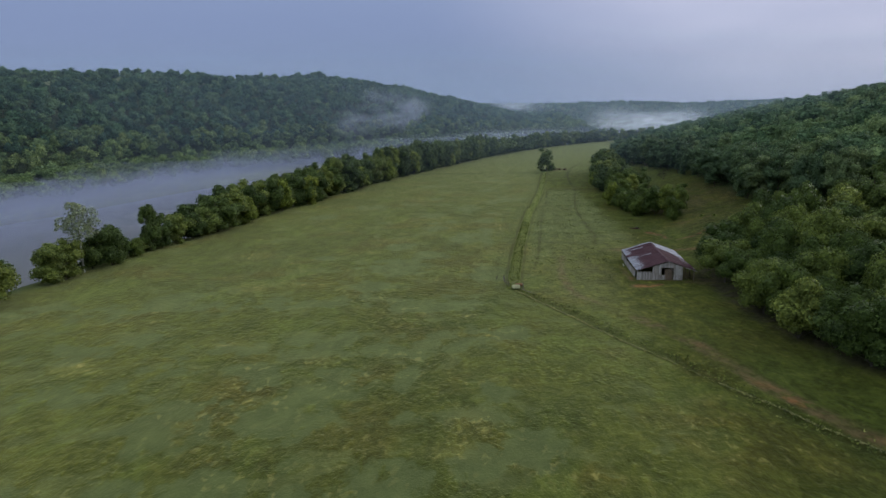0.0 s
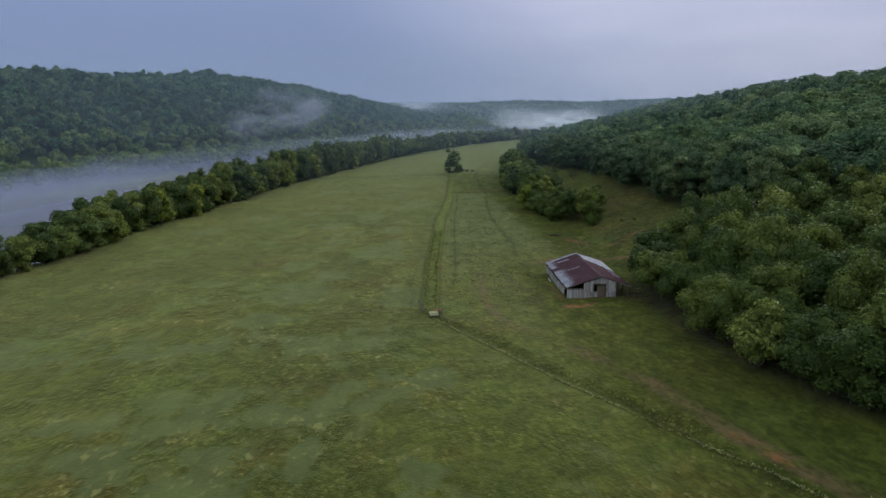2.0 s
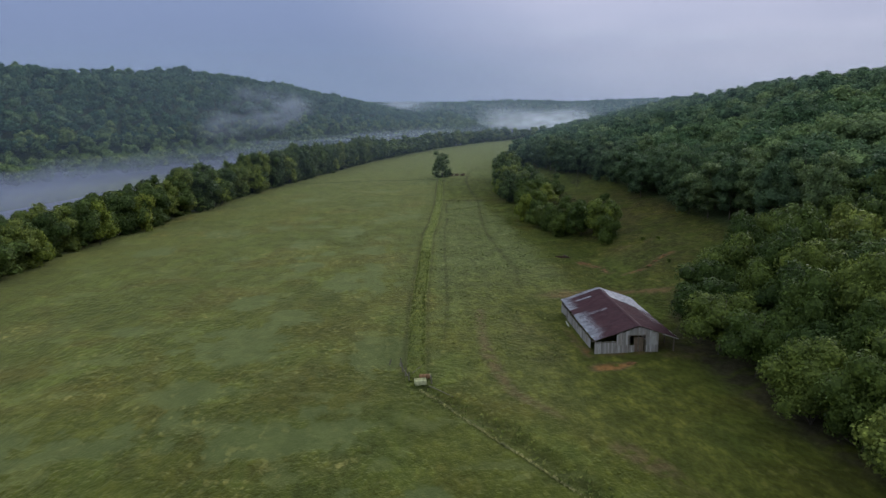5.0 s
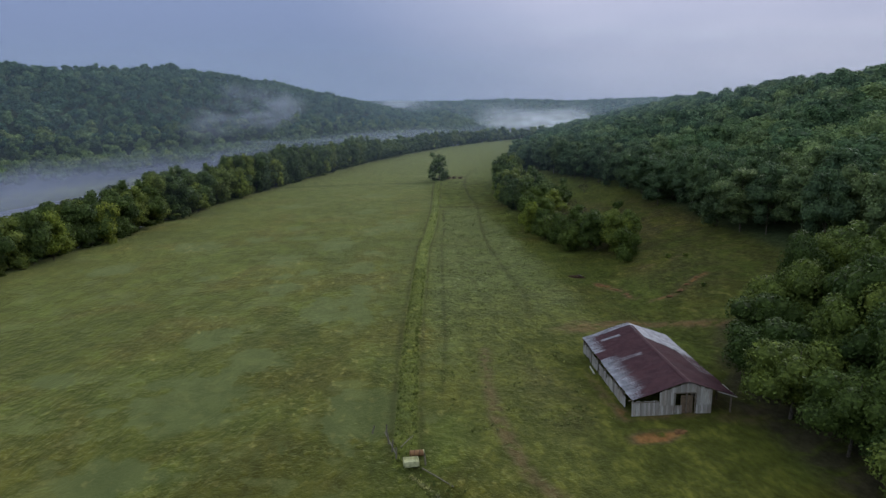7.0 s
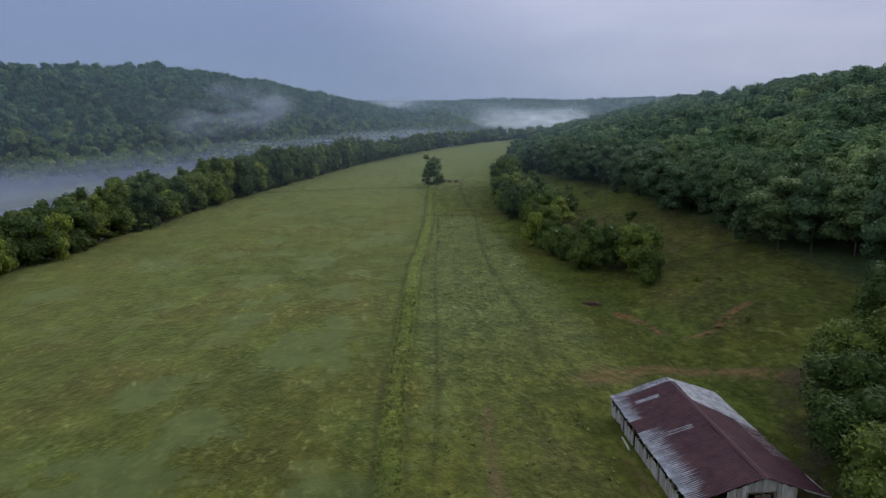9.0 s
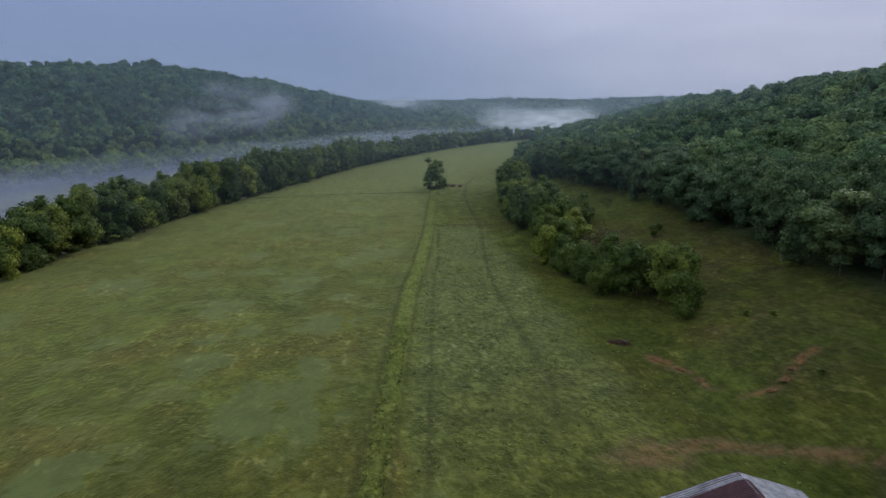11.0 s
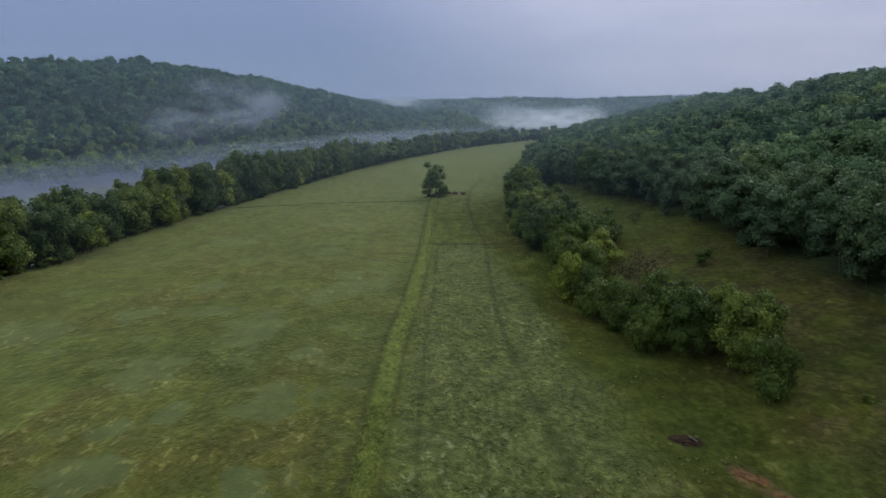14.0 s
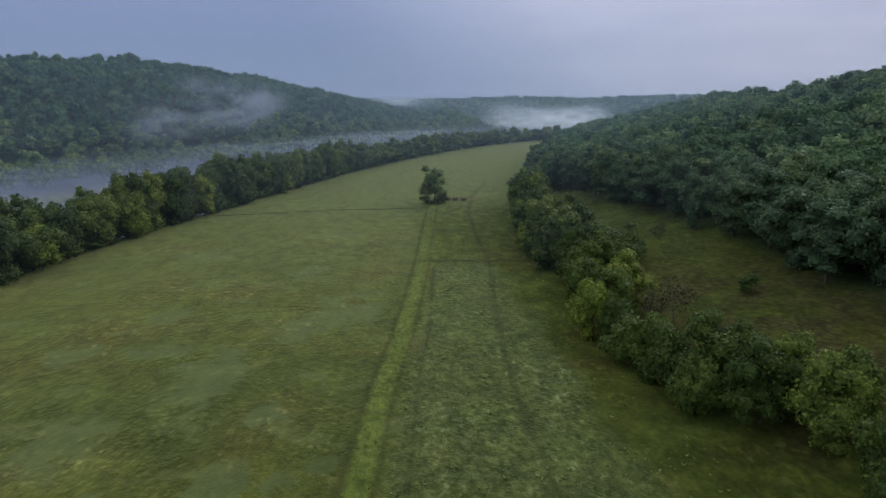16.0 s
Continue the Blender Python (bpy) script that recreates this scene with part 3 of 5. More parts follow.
ribbon("river", lambda y: float(row_x(y)) - 108, lambda y: float(row_x(y)) - 15, np.linspace(-250, 1050, 60), -4.6, WATER,
       "slow brown river half hidden by morning mist", "river", "structure")


# ---- trees ----
def ico(sub):
    bm = bmesh.new()
    bmesh.ops.create_icosphere(bm, subdivisions=sub, radius=1.0)
    v = np.array([p.co[:] for p in bm.verts])
    f = np.array([[p.index for p in q.verts] for q in bm.faces])
    bm.free()
    return v, f


ICO1, ICO2 = ico(1), ico(2)


def crown_arrays(seed, radius, base, top, lobes, leaves, leaf, core=True, spread=0.90, flat=0.90, ragged=0.16, bough=(0.20, 0.44), taper=0.72):
    """A crown of leaf clumps lying on many rounded boughs. Returns vertices and triangles."""
    r = np.random.RandomState(seed)
    mid, half = (base + top) / 2, (top - base) / 2
    d = r.normal(size=(lobes, 3))
    d /= np.linalg.norm(d, axis=1)[:, None]
    d[:, 2] = d[:, 2] * 0.9 + 0.1
    k = r.uniform(0.25, 1.0, lobes) ** 0.5 * spread
    c = d * k[:, None] * np.array([radius, radius, half]) + np.array([0, 0, mid])
    c[:, :2] *= np.interp(c[:, 2], [base, mid, top], [1.08, 1.0, taper])[:, None]
    rl = r.uniform(*bough, lobes) * radius
    c[0], rl[0] = (0, 0, mid), radius * 0.55
    verts, tris, n = [], [], 0
    if core:
        iv, it = ICO1
        for i in range(lobes):
            verts.append(iv * rl[i] * 0.84 * np.array([1, 1, flat]) + c[i])
            tris.append(it + n)
            n += len(iv)
    want, got = leaves, 0
    pv, pn = [], []
    w = rl ** 2 / np.sum(rl ** 2)
    while got < want:
        i = r.choice(lobes, 600, p=w)
        q = r.normal(size=(600, 3))
        q /= np.linalg.norm(q, axis=1)[:, None]
        q[:, 2] = np.where(q[:, 2] < -0.72, -q[:, 2], q[:, 2])
        p = c[i] + q * (rl[i] * r.uniform(0.86, 1.0 + ragged, 600))[:, None] * np.array([1, 1, flat])
        dist = np.linalg.norm((p[:, None, :] - c[None]) / np.array([1, 1, flat]), axis=2) / rl[None]
        ok = (dist < 0.82).sum(1) == 0
        pv.append(p[ok]), pn.append(q[ok])
        got += int(ok.sum())
    p, q = np.concatenate(pv)[:want], np.concatenate(pn)[:want]
    nn = q + r.normal(size=q.shape) * 0.55 + np.array([0, 0, 0.25])
    nn /= np.linalg.norm(nn, axis=1)[:, None]
    a = np.cross(nn, r.normal(size=nn.shape))
    a /= np.linalg.norm(a, axis=1)[:, None] + 1e-9
    b = np.cross(nn, a)
    s = (leaf * r.uniform(0.55, 1.35, want))[:, None]
    spray = np.stack([p + a * s * 0.64, p - a * s * 0.38 + b * s * 0.52 + nn * s * 0.12, p - a * s * 0.38 - b * s * 0.52 - nn * s * 0.12], 1).reshape(-1, 3)
    tris.append(n + np.arange(3 * want).reshape(-1, 3))
    verts.append(spray)
    return np.concatenate(verts), np.concatenate(tris)


def limb_arrays(path, r0, r1, sides=7):
    """A tapering bent tube along a path."""
    path = [Vector(p) for p in path]
    v, f = [], []
    for i, p in enumerate(path):
        t = (path[min(i + 1, len(path) - 1)] - path[max(i - 1, 0)]).normalized()
        a = t.orthogonal().normalized()
        b = t.cross(a)
        rad = r0 + (r1 - r0) * i / (len(path) - 1)
        for k in range(sides):
            g = 6.2832 * k / sides
            v.append(p + (a * math.cos(g) + b * math.sin(g)) * rad)
    for i in range(len(path) - 1):
        for k in range(sides):
            k2 = (k + 1) % sides
            f.append((i * sides + k, i * sides + k2, (i + 1) * sides + k2))
            f.append((i * sides + k, (i + 1) * sides + k2, (i + 1) * sides + k))
    return np.array([p[:] for p in v]), np.array(f)


def join(parts):
    v, f, n = [], [], 0
    for a, b in parts:
        v.append(a)
        f.append(b + n)
        n += len(a)
    return np.concatenate(v), np.concatenate(f)


def trunk_arrays(seed, radius, base, top, girth, limbs=6):
    r = random.Random(seed)
    lean = (r.uniform(-0.4, 0.4), r.uniform(-0.4, 0.4))
    stem = [(0, 0, -0.6), (lean[0] * 0.3, lean[1] * 0.3, base * 0.6), (lean[0], lean[1], (base + top) / 2), (lean[0] * 1.3, lean[1] * 1.3, top * 0.86)]
    out = [limb_arrays(stem, girth, girth * 0.25)]
    for k in range(limbs):
        g = 6.2832 * (k + r.random() * 0.7) / limbs
        z0 = r.uniform(base * 0.75, (base + top) * 0.5)
        e = radius * r.uniform(0.6, 0.85)
        out.append(limb_arrays([(lean[0] * 0.6, lean[1] * 0.6, z0), (math.cos(g) * e * 0.45, math.sin(g) * e * 0.45, z0 + 1.2), (math.cos(g) * e, math.sin(g) * e, z0 + r.uniform(1.8, 3.5))],
                               girth * 0.42, girth * 0.1, 5))
    return join(out)


def tree_kind(seed, radius, base, top, lobes, leaves, leaf, leaf_mat=LEAF, bark=BARK, girth=0.28, **shape):
    """Crown and trunk meshes of one kind of tree, shared by all its copies."""
    cv, cf = crown_arrays(seed, radius, base, top, lobes, leaves, leaf, **shape)
    tv, tf = trunk_arrays(seed, radius, base, top, girth)
    return mesh_from("crown", cv, cf, leaf_mat), mesh_from("trunk", tv, tf, bark, shade_smooth=True), (top, radius)


def plant(kind, x, y, height, wide, turn, name, label, group, sink=0.0):
    crown_me, trunk_me, (top, radius) = kind
    e = new(name)
    e.empty_display_size = 0.5
    s = height / top
    e.matrix_basis = Matrix.LocRotScale((x, y, float(land(x, y)) - sink), Euler((0, 0, radians(turn))), (wide / radius, wide / radius, s))
    for part_name, me in (("trunk", trunk_me), ("crown", crown_me)):
        o = new(part_name, me)
        o.parent = e
    return tagged(e, label, "tree", group)


NEAR = [tree_kind(10 + i, 5.5, b, t, lo, 5600, 0.35, ragged=0.22, flat=1.0, bough=(0.22, 0.42)) for i, (b, t, lo) in enumerate(((-1.0, 13, 30), (-0.5, 14, 34), (-1.2, 12, 28), (-0.8, 13.5, 36)))]
OPEN_FOOT = [tree_kind(20 + i, 5.5, b, t, lo, 5000, 0.35, ragged=0.22, flat=1.0, bough=(0.22, 0.42)) for i, (b, t, lo) in enumerate(((2.2, 13, 28), (2.8, 14, 30), (1.8, 12.5, 26)))]
MID = [tree_kind(30 + i, 5.2, b, t, lo, 2700, 0.50, LEAF_ROW, ragged=0.20, taper=0.8, flat=0.85, bough=(0.24, 0.46)) for i, (b, t, lo) in enumerate(((-1.8, 14, 24), (-1.2, 15, 28), (-2.0, 13, 22), (-1.5, 14.5, 26), (-1.8, 13.5, 24)))]
ROW_FAR = [tree_kind(40 + i, 5.2, -1.5, 14, 12, 760, 0.86, LEAF_ROW, taper=0.85, ragged=0.1, flat=0.8, bough=(0.28, 0.5)) for i in range(4)]
SHRUB = [tree_kind(50 + i, 3.4, -1.0, t, lo, 3000, 0.30, LEAF_HEDGE, girth=0.14, ragged=0.30) for i, (t, lo) in enumerate(((6.5, 20), (7.2, 24), (5.8, 18), (7.0, 26)))]
HEDGE_KIND = [tree_kind(55 + i, 4.6, -0.8, t, lo, 4600, 0.34, LEAF_HEDGE, girth=0.2, ragged=0.30, taper=0.62, flat=0.85, bough=(0.20, 0.40), spread=0.98) for i, (t, lo) in enumerate(((11, 30), (12, 34), (10.5, 26), (11.5, 38)))]
# far hedge trees take paler leaves, the haze's lightening put into their colour
HEDGE_FAR = [tree_kind(65 + i, 4.6, -0.8, t, lo, 2900, 0.42, LEAF_ROW, girth=0.2, ragged=0.28, taper=0.62, flat=0.85, bough=(0.20, 0.40), spread=0.98) for i, (t, lo) in enumerate(((11, 28), (12, 32), (11.5, 30)))]
BARE_EDGE = [tree_kind(60 + i, 5.0, b, t, lo, 3800, 0.42, LEAF_WOOD, girth=0.2, ragged=0.22, flat=0.85, bough=(0.22, 0.42)) for i, (b, t, lo) in enumerate(((-0.5, 17, 30), (0.5, 18, 34), (-1.5, 16, 28), (1.0, 18.5, 32)))]
rng = random.Random(7)


def along(pts, s):
    """Point at the distance s along a line of points."""
    for (ax, ay), (bx, by) in zip(pts, pts[1:]):
        l = math.hypot(bx - ax, by - ay)
        if s <= l:
            return ax + (bx - ax) * s / l, ay + (by - ay) * s / l, (by - ay) / l, -(bx - ax) / l
        s -= l
    return None


# the row of trees on the river bank: a gap-toothed start, then closed
s = 300.0
ROW_END = 1300
while s < ROW_END:
    p = along(ROW, s)
    if p is None:
        break
    x, y, nx, ny = p
    if y < 187:
        s += 4
        continue
    for depth in (4.4, 11.5):
        j = rng.uniform(-1.3, 1.3)
        h = rng.uniform(13.0, 17.5) + (2.0 if depth > 6 else 0) + 3.0 * min(1.0, max(0.0, (y - 300) / 120))
        h *= float(np.interp(y, [187, 215, 290], [0.72, 0.86, 1.0]))
        plant(rng.choice(MID if y < 600 else ROW_FAR), x - nx * (depth + j), y - ny * (depth + j) + rng.uniform(-2, 2), h * (1.0 if y < 560 else 0.86), rng.uniform(4.4, 6.4) + (0.0 if y < 560 else 1.6), rng.uniform(0, 360), "river_tree",
              "broad leafy green tree in the row along the river bank", "river bank tree row", 0.3)
    s += rng.uniform(5.8, 8.4) if y < 560 else rng.uniform(8.5, 11.0)

# the hedge that divides the cropped pasture from the clearing: a near clump, a gap of withered brush, then a long dense part
HEDGE = [(57.0, 212.5, 7.6, 3.0), (57.8, 220.5, 10.2, 4.0), (61.2, 222.0, 9.2, 3.8), (54.8, 227.5, 9.4, 3.9), (59.2, 229.0, 8.8, 3.6), (53.6, 236.0, 10.6, 4.4), (57.6, 236.5, 8.4, 3.4),
         (50.6, 233.6, 7.2, 3.2), (50.0, 241.5, 8.0, 3.6), (47.8, 249.0, 7.2, 3.5), (51.6, 247.5, 7.6, 3.4), (48.9, 256.5, 7.6, 3.0), (51.5, 266.0, 9.6, 4.2), (55.6, 272.5, 10.4, 4.6), (49.2, 273.5, 9.4, 4.0),
         (51.8, 282.5, 10.0, 4.5), (56.6, 284.0, 10.6, 4.6), (60.4, 289.0, 9.4, 4.2), (53.4, 294.0, 10.8, 4.6), (59.5, 298.0, 10.6, 4.8), (64.6, 297.5, 9.8, 4.4), (50.8, 305.0, 11.0, 4.4),
         (55.4, 309.0, 12.0, 5.0), (60.4, 316.0, 13.2, 5.0), (50.8, 316.0, 11.2, 4.5), (53.0, 327.5, 12.4, 4.8), (58.0, 332.0, 13.0, 5.0), (63.0, 337.5, 12.0, 4.6), (54.8, 342.0, 13.4, 5.0),
         (60.0, 349.0, 14.0, 5.0), (56.0, 356.5, 14.4, 5.0), (61.5, 363.0, 14.6, 5.2), (58.0, 371.0, 15.2, 5.2), (64.0, 377.0, 14.2, 5.0), (61.5, 386.5, 15.0, 5.2), (67.0, 393.0, 14.2, 5.0),
         (65.5, 403.0, 13.8, 4.8), (71.0, 413.0, 13.0, 4.8), (74.5, 423.0, 13.0, 4.8)]
for k, (x, y, h, w) in enumerate(HEDGE):
    near_end = k == 0
    plant((HEDGE_KIND[k % 4] if y < 292 else HEDGE_FAR[k % 3]) if h > 8.2 else SHRUB[k % 4], x, y, h, w, rng.uniform(0, 360), "hedge_tree",
          "low bushy green tree standing apart at the hedge's end" if near_end else "bushy green tree in an overgrown hedge across the pasture", "hedge trees", 0.1)

# the grove beside the barn, and the wood's edge behind the clearing
cells = []
for _ in range(6000):
    x, y = rng.uniform(44, 100), rng.uniform(70, 176)
    left = np.interp(y, [40, 83, 92, 108, 125, 145, 155, 166, 172], [56, 53.5, 48.5, 46.5, 45.8, 47, 51, 57, 68])
    if x < left + 1.5 or y > np.interp(x, [56, 75, 100], [164, 168, 176]):
        continue
    gap = 5.6 if x < left + 16 else 7.2
    if all(math.hypot(x - a, y - b) > gap for a, b in cells):
        cells.append((x, y))
for x, y in cells:
    edge = x < np.interp(y, [40, 83, 92, 108, 125, 145, 155, 166, 172], [56, 53.5, 48.5, 46.5, 45.8, 47, 51, 57, 68]) + 7
    h = rng.uniform(8.0, 10.5) if edge else rng.uniform(11, 15)
    if x > 20 + 0.8 * y:
        continue
    plant(rng.choice(OPEN_FOOT if edge and 124 < y < 150 else NEAR if x < 70 else MID), x, y, h + (1.5 if edge and 124 < y < 150 else 0), rng.uniform(4.2, 5.4), rng.uniform(0, 360), "grove_tree",
          "broad leafy green tree in the grove beside the barn", "grove beside the barn", 0.3)


def wood_edge(y):
    return float(np.interp(y, [0, 176, 205, 240, 300, 340, 390, 430, 480, 540, 700, 870, 1000, 1300], [92, 86, 83, 83, 88, 89, 86, 82, 85, 100, 150, 210, 300, 470]))


edge_cells = []
for _ in range(2900):
    y = rng.uniform(172, 520)
    x = wood_edge(y) + rng.uniform(0, 15)
    if all(math.hypot(x - a, y - b) > 6.6 for a, b in edge_cells):
        edge_cells.append((x, y))
for x, y in edge_cells:
    plant(rng.choice(BARE_EDGE), x, y, rng.uniform(14.5, 18), rng.uniform(4.4, 5.6), rng.uniform(0, 360), "woodland_tree",
          "tall dark green tree at the edge of the hillside wood", "hillside wood edge", 0.3)

# single trees
BARK_GREY = bark_material("grey_bark", (0.13, 0.12, 0.105), (0.28, 0.265, 0.24))
TALL = tree_kind(90, 4.6, 5.0, 18.0, 26, 2200, 0.5, LEAF_WOOD, bark=BARK_GREY, girth=0.18)
for x, y in ((87.0, 390), (89.0, 386)):
    plant(TALL, x, y, 18.5, 4.6, x * 9, "pale_trunk_tree", "tall tree with a bare pale trunk at the wood's edge", "hillside wood edge")
BRIGHT = [tree_kind(86 + i, 3.2, -0.6, 8.5, 26, 1800, 0.40, LEAF_BRIGHT, girth=0.14, ragged=0.25) for i in range(2)]
for k, y in enumerate((214, 241, 262, 318, 356, 391, 455)):
    plant(BRIGHT[k % 2], float(row_x(y)) - 1.2, y, 10.5 + 1.5 * (k % 3), 3.8 + 0.5 * (k % 2), 70 * k, "bright_tree", "young yellow-green leafy tree standing before darker ones", "yellow-green trees", 0.3)
for k, (x, y, h, w) in enumerate(((45.8, 259.5, 10.4, 2.8), (46.4, 265.0, 7.8, 2.4), (48.6, 322.5, 8.4, 2.9), (53.0, 350, 9, 3.0))):
    plant(BRIGHT[k % 2], x, y, h, w, 80 * k, "bright_tree", "young yellow-green leafy tree standing before darker ones", "yellow-green trees")
YOUNG = tree_kind(88, 3.2, -0.6, 8.5, 26, 3000, 0.32, LEAF_ROW, girth=0.14, ragged=0.28)
for x, y, h, w in ((48.0, 103, 9.5, 3.8), (50.6, 97, 8.0, 3.4)):
    plant(YOUNG, x, y, h, w, 9 * x, "grove_tree", "young fresh green tree at the grove's edge", "grove beside the barn", 0.2)
LONE = tree_kind(84, 5.0, -4.0, 15.0, 36, 3600, 0.42, LEAF_ROW, girth=0.35, ragged=0.50, spread=1.12, bough=(0.15, 0.31), taper=0.66)
plant(LONE, 32.3, 412, 15.6, 5.2, 20, "lone_tree", "solitary leafy tree standing in the open pasture", "")
SYC = tree_kind(81, 4.2, 5.5, 15.5, 24, 2600, 0.34, LEAF_PALE, BARK_PALE, girth=0.26, core=False, spread=1.0, ragged=0.4, bough=(0.16, 0.30))
plant(SYC, -96.5, 144, 17.6, 4.6, 40, "pale_sycamore", "thin-leaved sycamore with a white trunk beside the river", "")
for k, (x, y, h, w) in enumerate(((-97.5, 115.5, 11, 4.6), (-103, 119, 12, 5.4), (-97.0, 134.5, 9.2, 4.4), (-97.5, 139.5, 9.4, 4.2), (-94.0, 151.5, 11.6, 4.2), (-96.5, 147.5, 9.0, 3.8), (-93.5, 161.5, 4.8, 2.4),
                                   (-92.5, 168.0, 13.0, 3.0), (-91.8, 172.6, 10.0, 2.8), (-90.2, 179.5, 9.8, 3.9), (-88.8, 185.0, 8.6, 3.4))):
    plant(MID[k % 5] if h > 8.2 else SHRUB[k % 4], x, y, h, w, 50 * k, "river_tree", "bushy green tree standing alone at the misty river bank", "river bank tree row")
SAPLING = tree_kind(95, 1.7, -0.3, 4.2, 14, 520, 0.28, girth=0.06, ragged=0.45, spread=0.95, bough=(0.22, 0.40))
DEAD = tree_kind(82, 2.4, 0.3, 6.0, 14, 420, 0.28, LEAF_DEAD, girth=0.1, core=False, ragged=0.4)
for x, y, h, w in ((59.8, 261.0, 7.6, 3.0), (56.4, 263.0, 6.4, 2.6), (77.8, 310.8, 4.4, 2.2)):
    plant(DEAD, x, y, h, w, x * 11, "withered_tree", "withered brown shrub standing in a gap of the hedge", "withered shrubs")
for x, y, h in ((74, 265.3, 4.2),):
    plant(SAPLING, x, y, h, h * 0.45, x * 7, "sapling", "small green sapling growing in the grassy clearing", "clearing saplings")
for x, y, h in ((64, 206, 0.8), (67, 204, 0.7), (61, 184, 0.6)):
    plant(SHRUB[0], x, y, h, h * 0.9, x * 5, "bush", "low green bush growing in the grassy clearing", "clearing bushes")


# ---- forests, too many to count ----
def forest(name, spots, kinds, mat, label, seed):
    """Many crowns in one mesh; every tree has its own size, turn and tint."""
    r = np.random.RandomState(seed)
    vs, fs, tints, n = [], [], [], 0
    for x, y, z, h, w in spots:
        v, f, top, rad = kinds[r.randint(len(kinds))]
        a = r.uniform(0, 6.2832)
        c, s_ = math.cos(a), math.sin(a)
        m = np.array([[c * w / rad, -s_ * w / rad, 0], [s_ * w / rad, c * w / rad, 0], [0, 0, h / top]])
        vs.append(v @ m.T + np.array([x, y, z]))
        fs.append(f + n)
        tints.append(np.full(len(v), r.random_sample()))
        n += len(v)
    me = mesh_from(name, np.concatenate(vs), np.concatenate(fs), mat, (("tint", np.concatenate(tints)),))
    return tagged(new(name, me), label, "forest", kind="stuff")


def cell_spots(x0, x1, y0, y1, gap, keep, size, seed, jitter=0.42, girth=(0.32, 0.50)):
    r = np.random.RandomState(seed)
    gx, gy = np.meshgrid(np.arange(x0, x1, gap), np.arange(y0, y1, gap))
    gx, gy = gx.astype(float), gy.astype(float)
    gx[1::2] += gap / 2
    x = gx.ravel() + r.uniform(-jitter, jitter, gx.size) * gap
    y = gy.ravel() + r.uniform(-jitter, jitter, gx.size) * gap
    ok = keep(x, y)
    x, y = x[ok], y[ok]
    z = land(x, y)
    h = r.uniform(*size, len(x))
    w = h * r.uniform(*girth, len(x))
    return list(zip(x, y, z - 0.5, h, w))


def arrays_kind(seed, radius, base, top, lobes, leaves, leaf):
    v, f = crown_arrays(seed, radius, base, top, lobes, leaves, leaf, spread=0.74, bough=(0.26, 0.48))
    return v, f, top, radius


A_KINDS = [arrays_kind(110 + i, 5.5, 2, 15, 20, 1300, 0.54) for i in range(5)]
B_KINDS = [arrays_kind(100 + i, 5.5, 2, 15, 13, 560, 0.86) for i in range(5)]
C_KINDS = [arrays_kind(120 + i, 5.5, 2, 14, 8, 210, 1.05) for i in range(6)]
D_KINDS = [arrays_kind(140 + i, 6.5, 1, 13, 3, 26, 2.2) for i in range(4)]
edge_v = np.vectorize(wood_edge)
seen = lambda x, y: x < 0.8 * (y - 25) + 15
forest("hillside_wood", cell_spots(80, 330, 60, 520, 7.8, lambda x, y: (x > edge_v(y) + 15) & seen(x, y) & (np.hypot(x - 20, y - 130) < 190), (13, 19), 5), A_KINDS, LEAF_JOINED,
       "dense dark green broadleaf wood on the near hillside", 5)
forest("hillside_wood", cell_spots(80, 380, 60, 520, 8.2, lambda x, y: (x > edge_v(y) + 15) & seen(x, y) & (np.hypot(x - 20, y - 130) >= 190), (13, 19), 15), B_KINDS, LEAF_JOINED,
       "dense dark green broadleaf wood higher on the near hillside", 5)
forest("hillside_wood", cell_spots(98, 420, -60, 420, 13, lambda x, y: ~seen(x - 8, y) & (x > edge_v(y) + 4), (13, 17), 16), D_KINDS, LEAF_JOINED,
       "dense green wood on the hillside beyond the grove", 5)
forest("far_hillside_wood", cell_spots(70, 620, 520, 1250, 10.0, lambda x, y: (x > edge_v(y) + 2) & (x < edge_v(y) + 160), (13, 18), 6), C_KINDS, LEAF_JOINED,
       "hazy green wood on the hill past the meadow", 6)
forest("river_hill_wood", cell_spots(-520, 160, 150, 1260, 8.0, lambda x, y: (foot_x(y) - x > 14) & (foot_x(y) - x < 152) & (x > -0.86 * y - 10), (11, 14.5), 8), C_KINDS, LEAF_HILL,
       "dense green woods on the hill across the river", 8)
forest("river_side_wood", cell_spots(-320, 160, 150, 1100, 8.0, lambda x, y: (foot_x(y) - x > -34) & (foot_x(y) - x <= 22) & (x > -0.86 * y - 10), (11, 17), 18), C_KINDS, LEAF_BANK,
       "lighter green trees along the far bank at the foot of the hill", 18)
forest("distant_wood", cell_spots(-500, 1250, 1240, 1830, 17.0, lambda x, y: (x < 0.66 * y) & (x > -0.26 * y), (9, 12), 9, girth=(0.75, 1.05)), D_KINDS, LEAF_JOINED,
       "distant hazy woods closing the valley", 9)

forest("spur_wood", cell_spots(SPUR[0] - 130, SPUR[0] + 130, SPUR[1] - 110, SPUR[1] + 120, 10.0, lambda x, y: np.hypot((x - SPUR[0]) / 62, (y - SPUR[1]) / 80) < 1, (10, 14), 29), C_KINDS, LEAF_JOINED,
       "hazy woods on a low spur of land in the far valley", 29)

brush = []
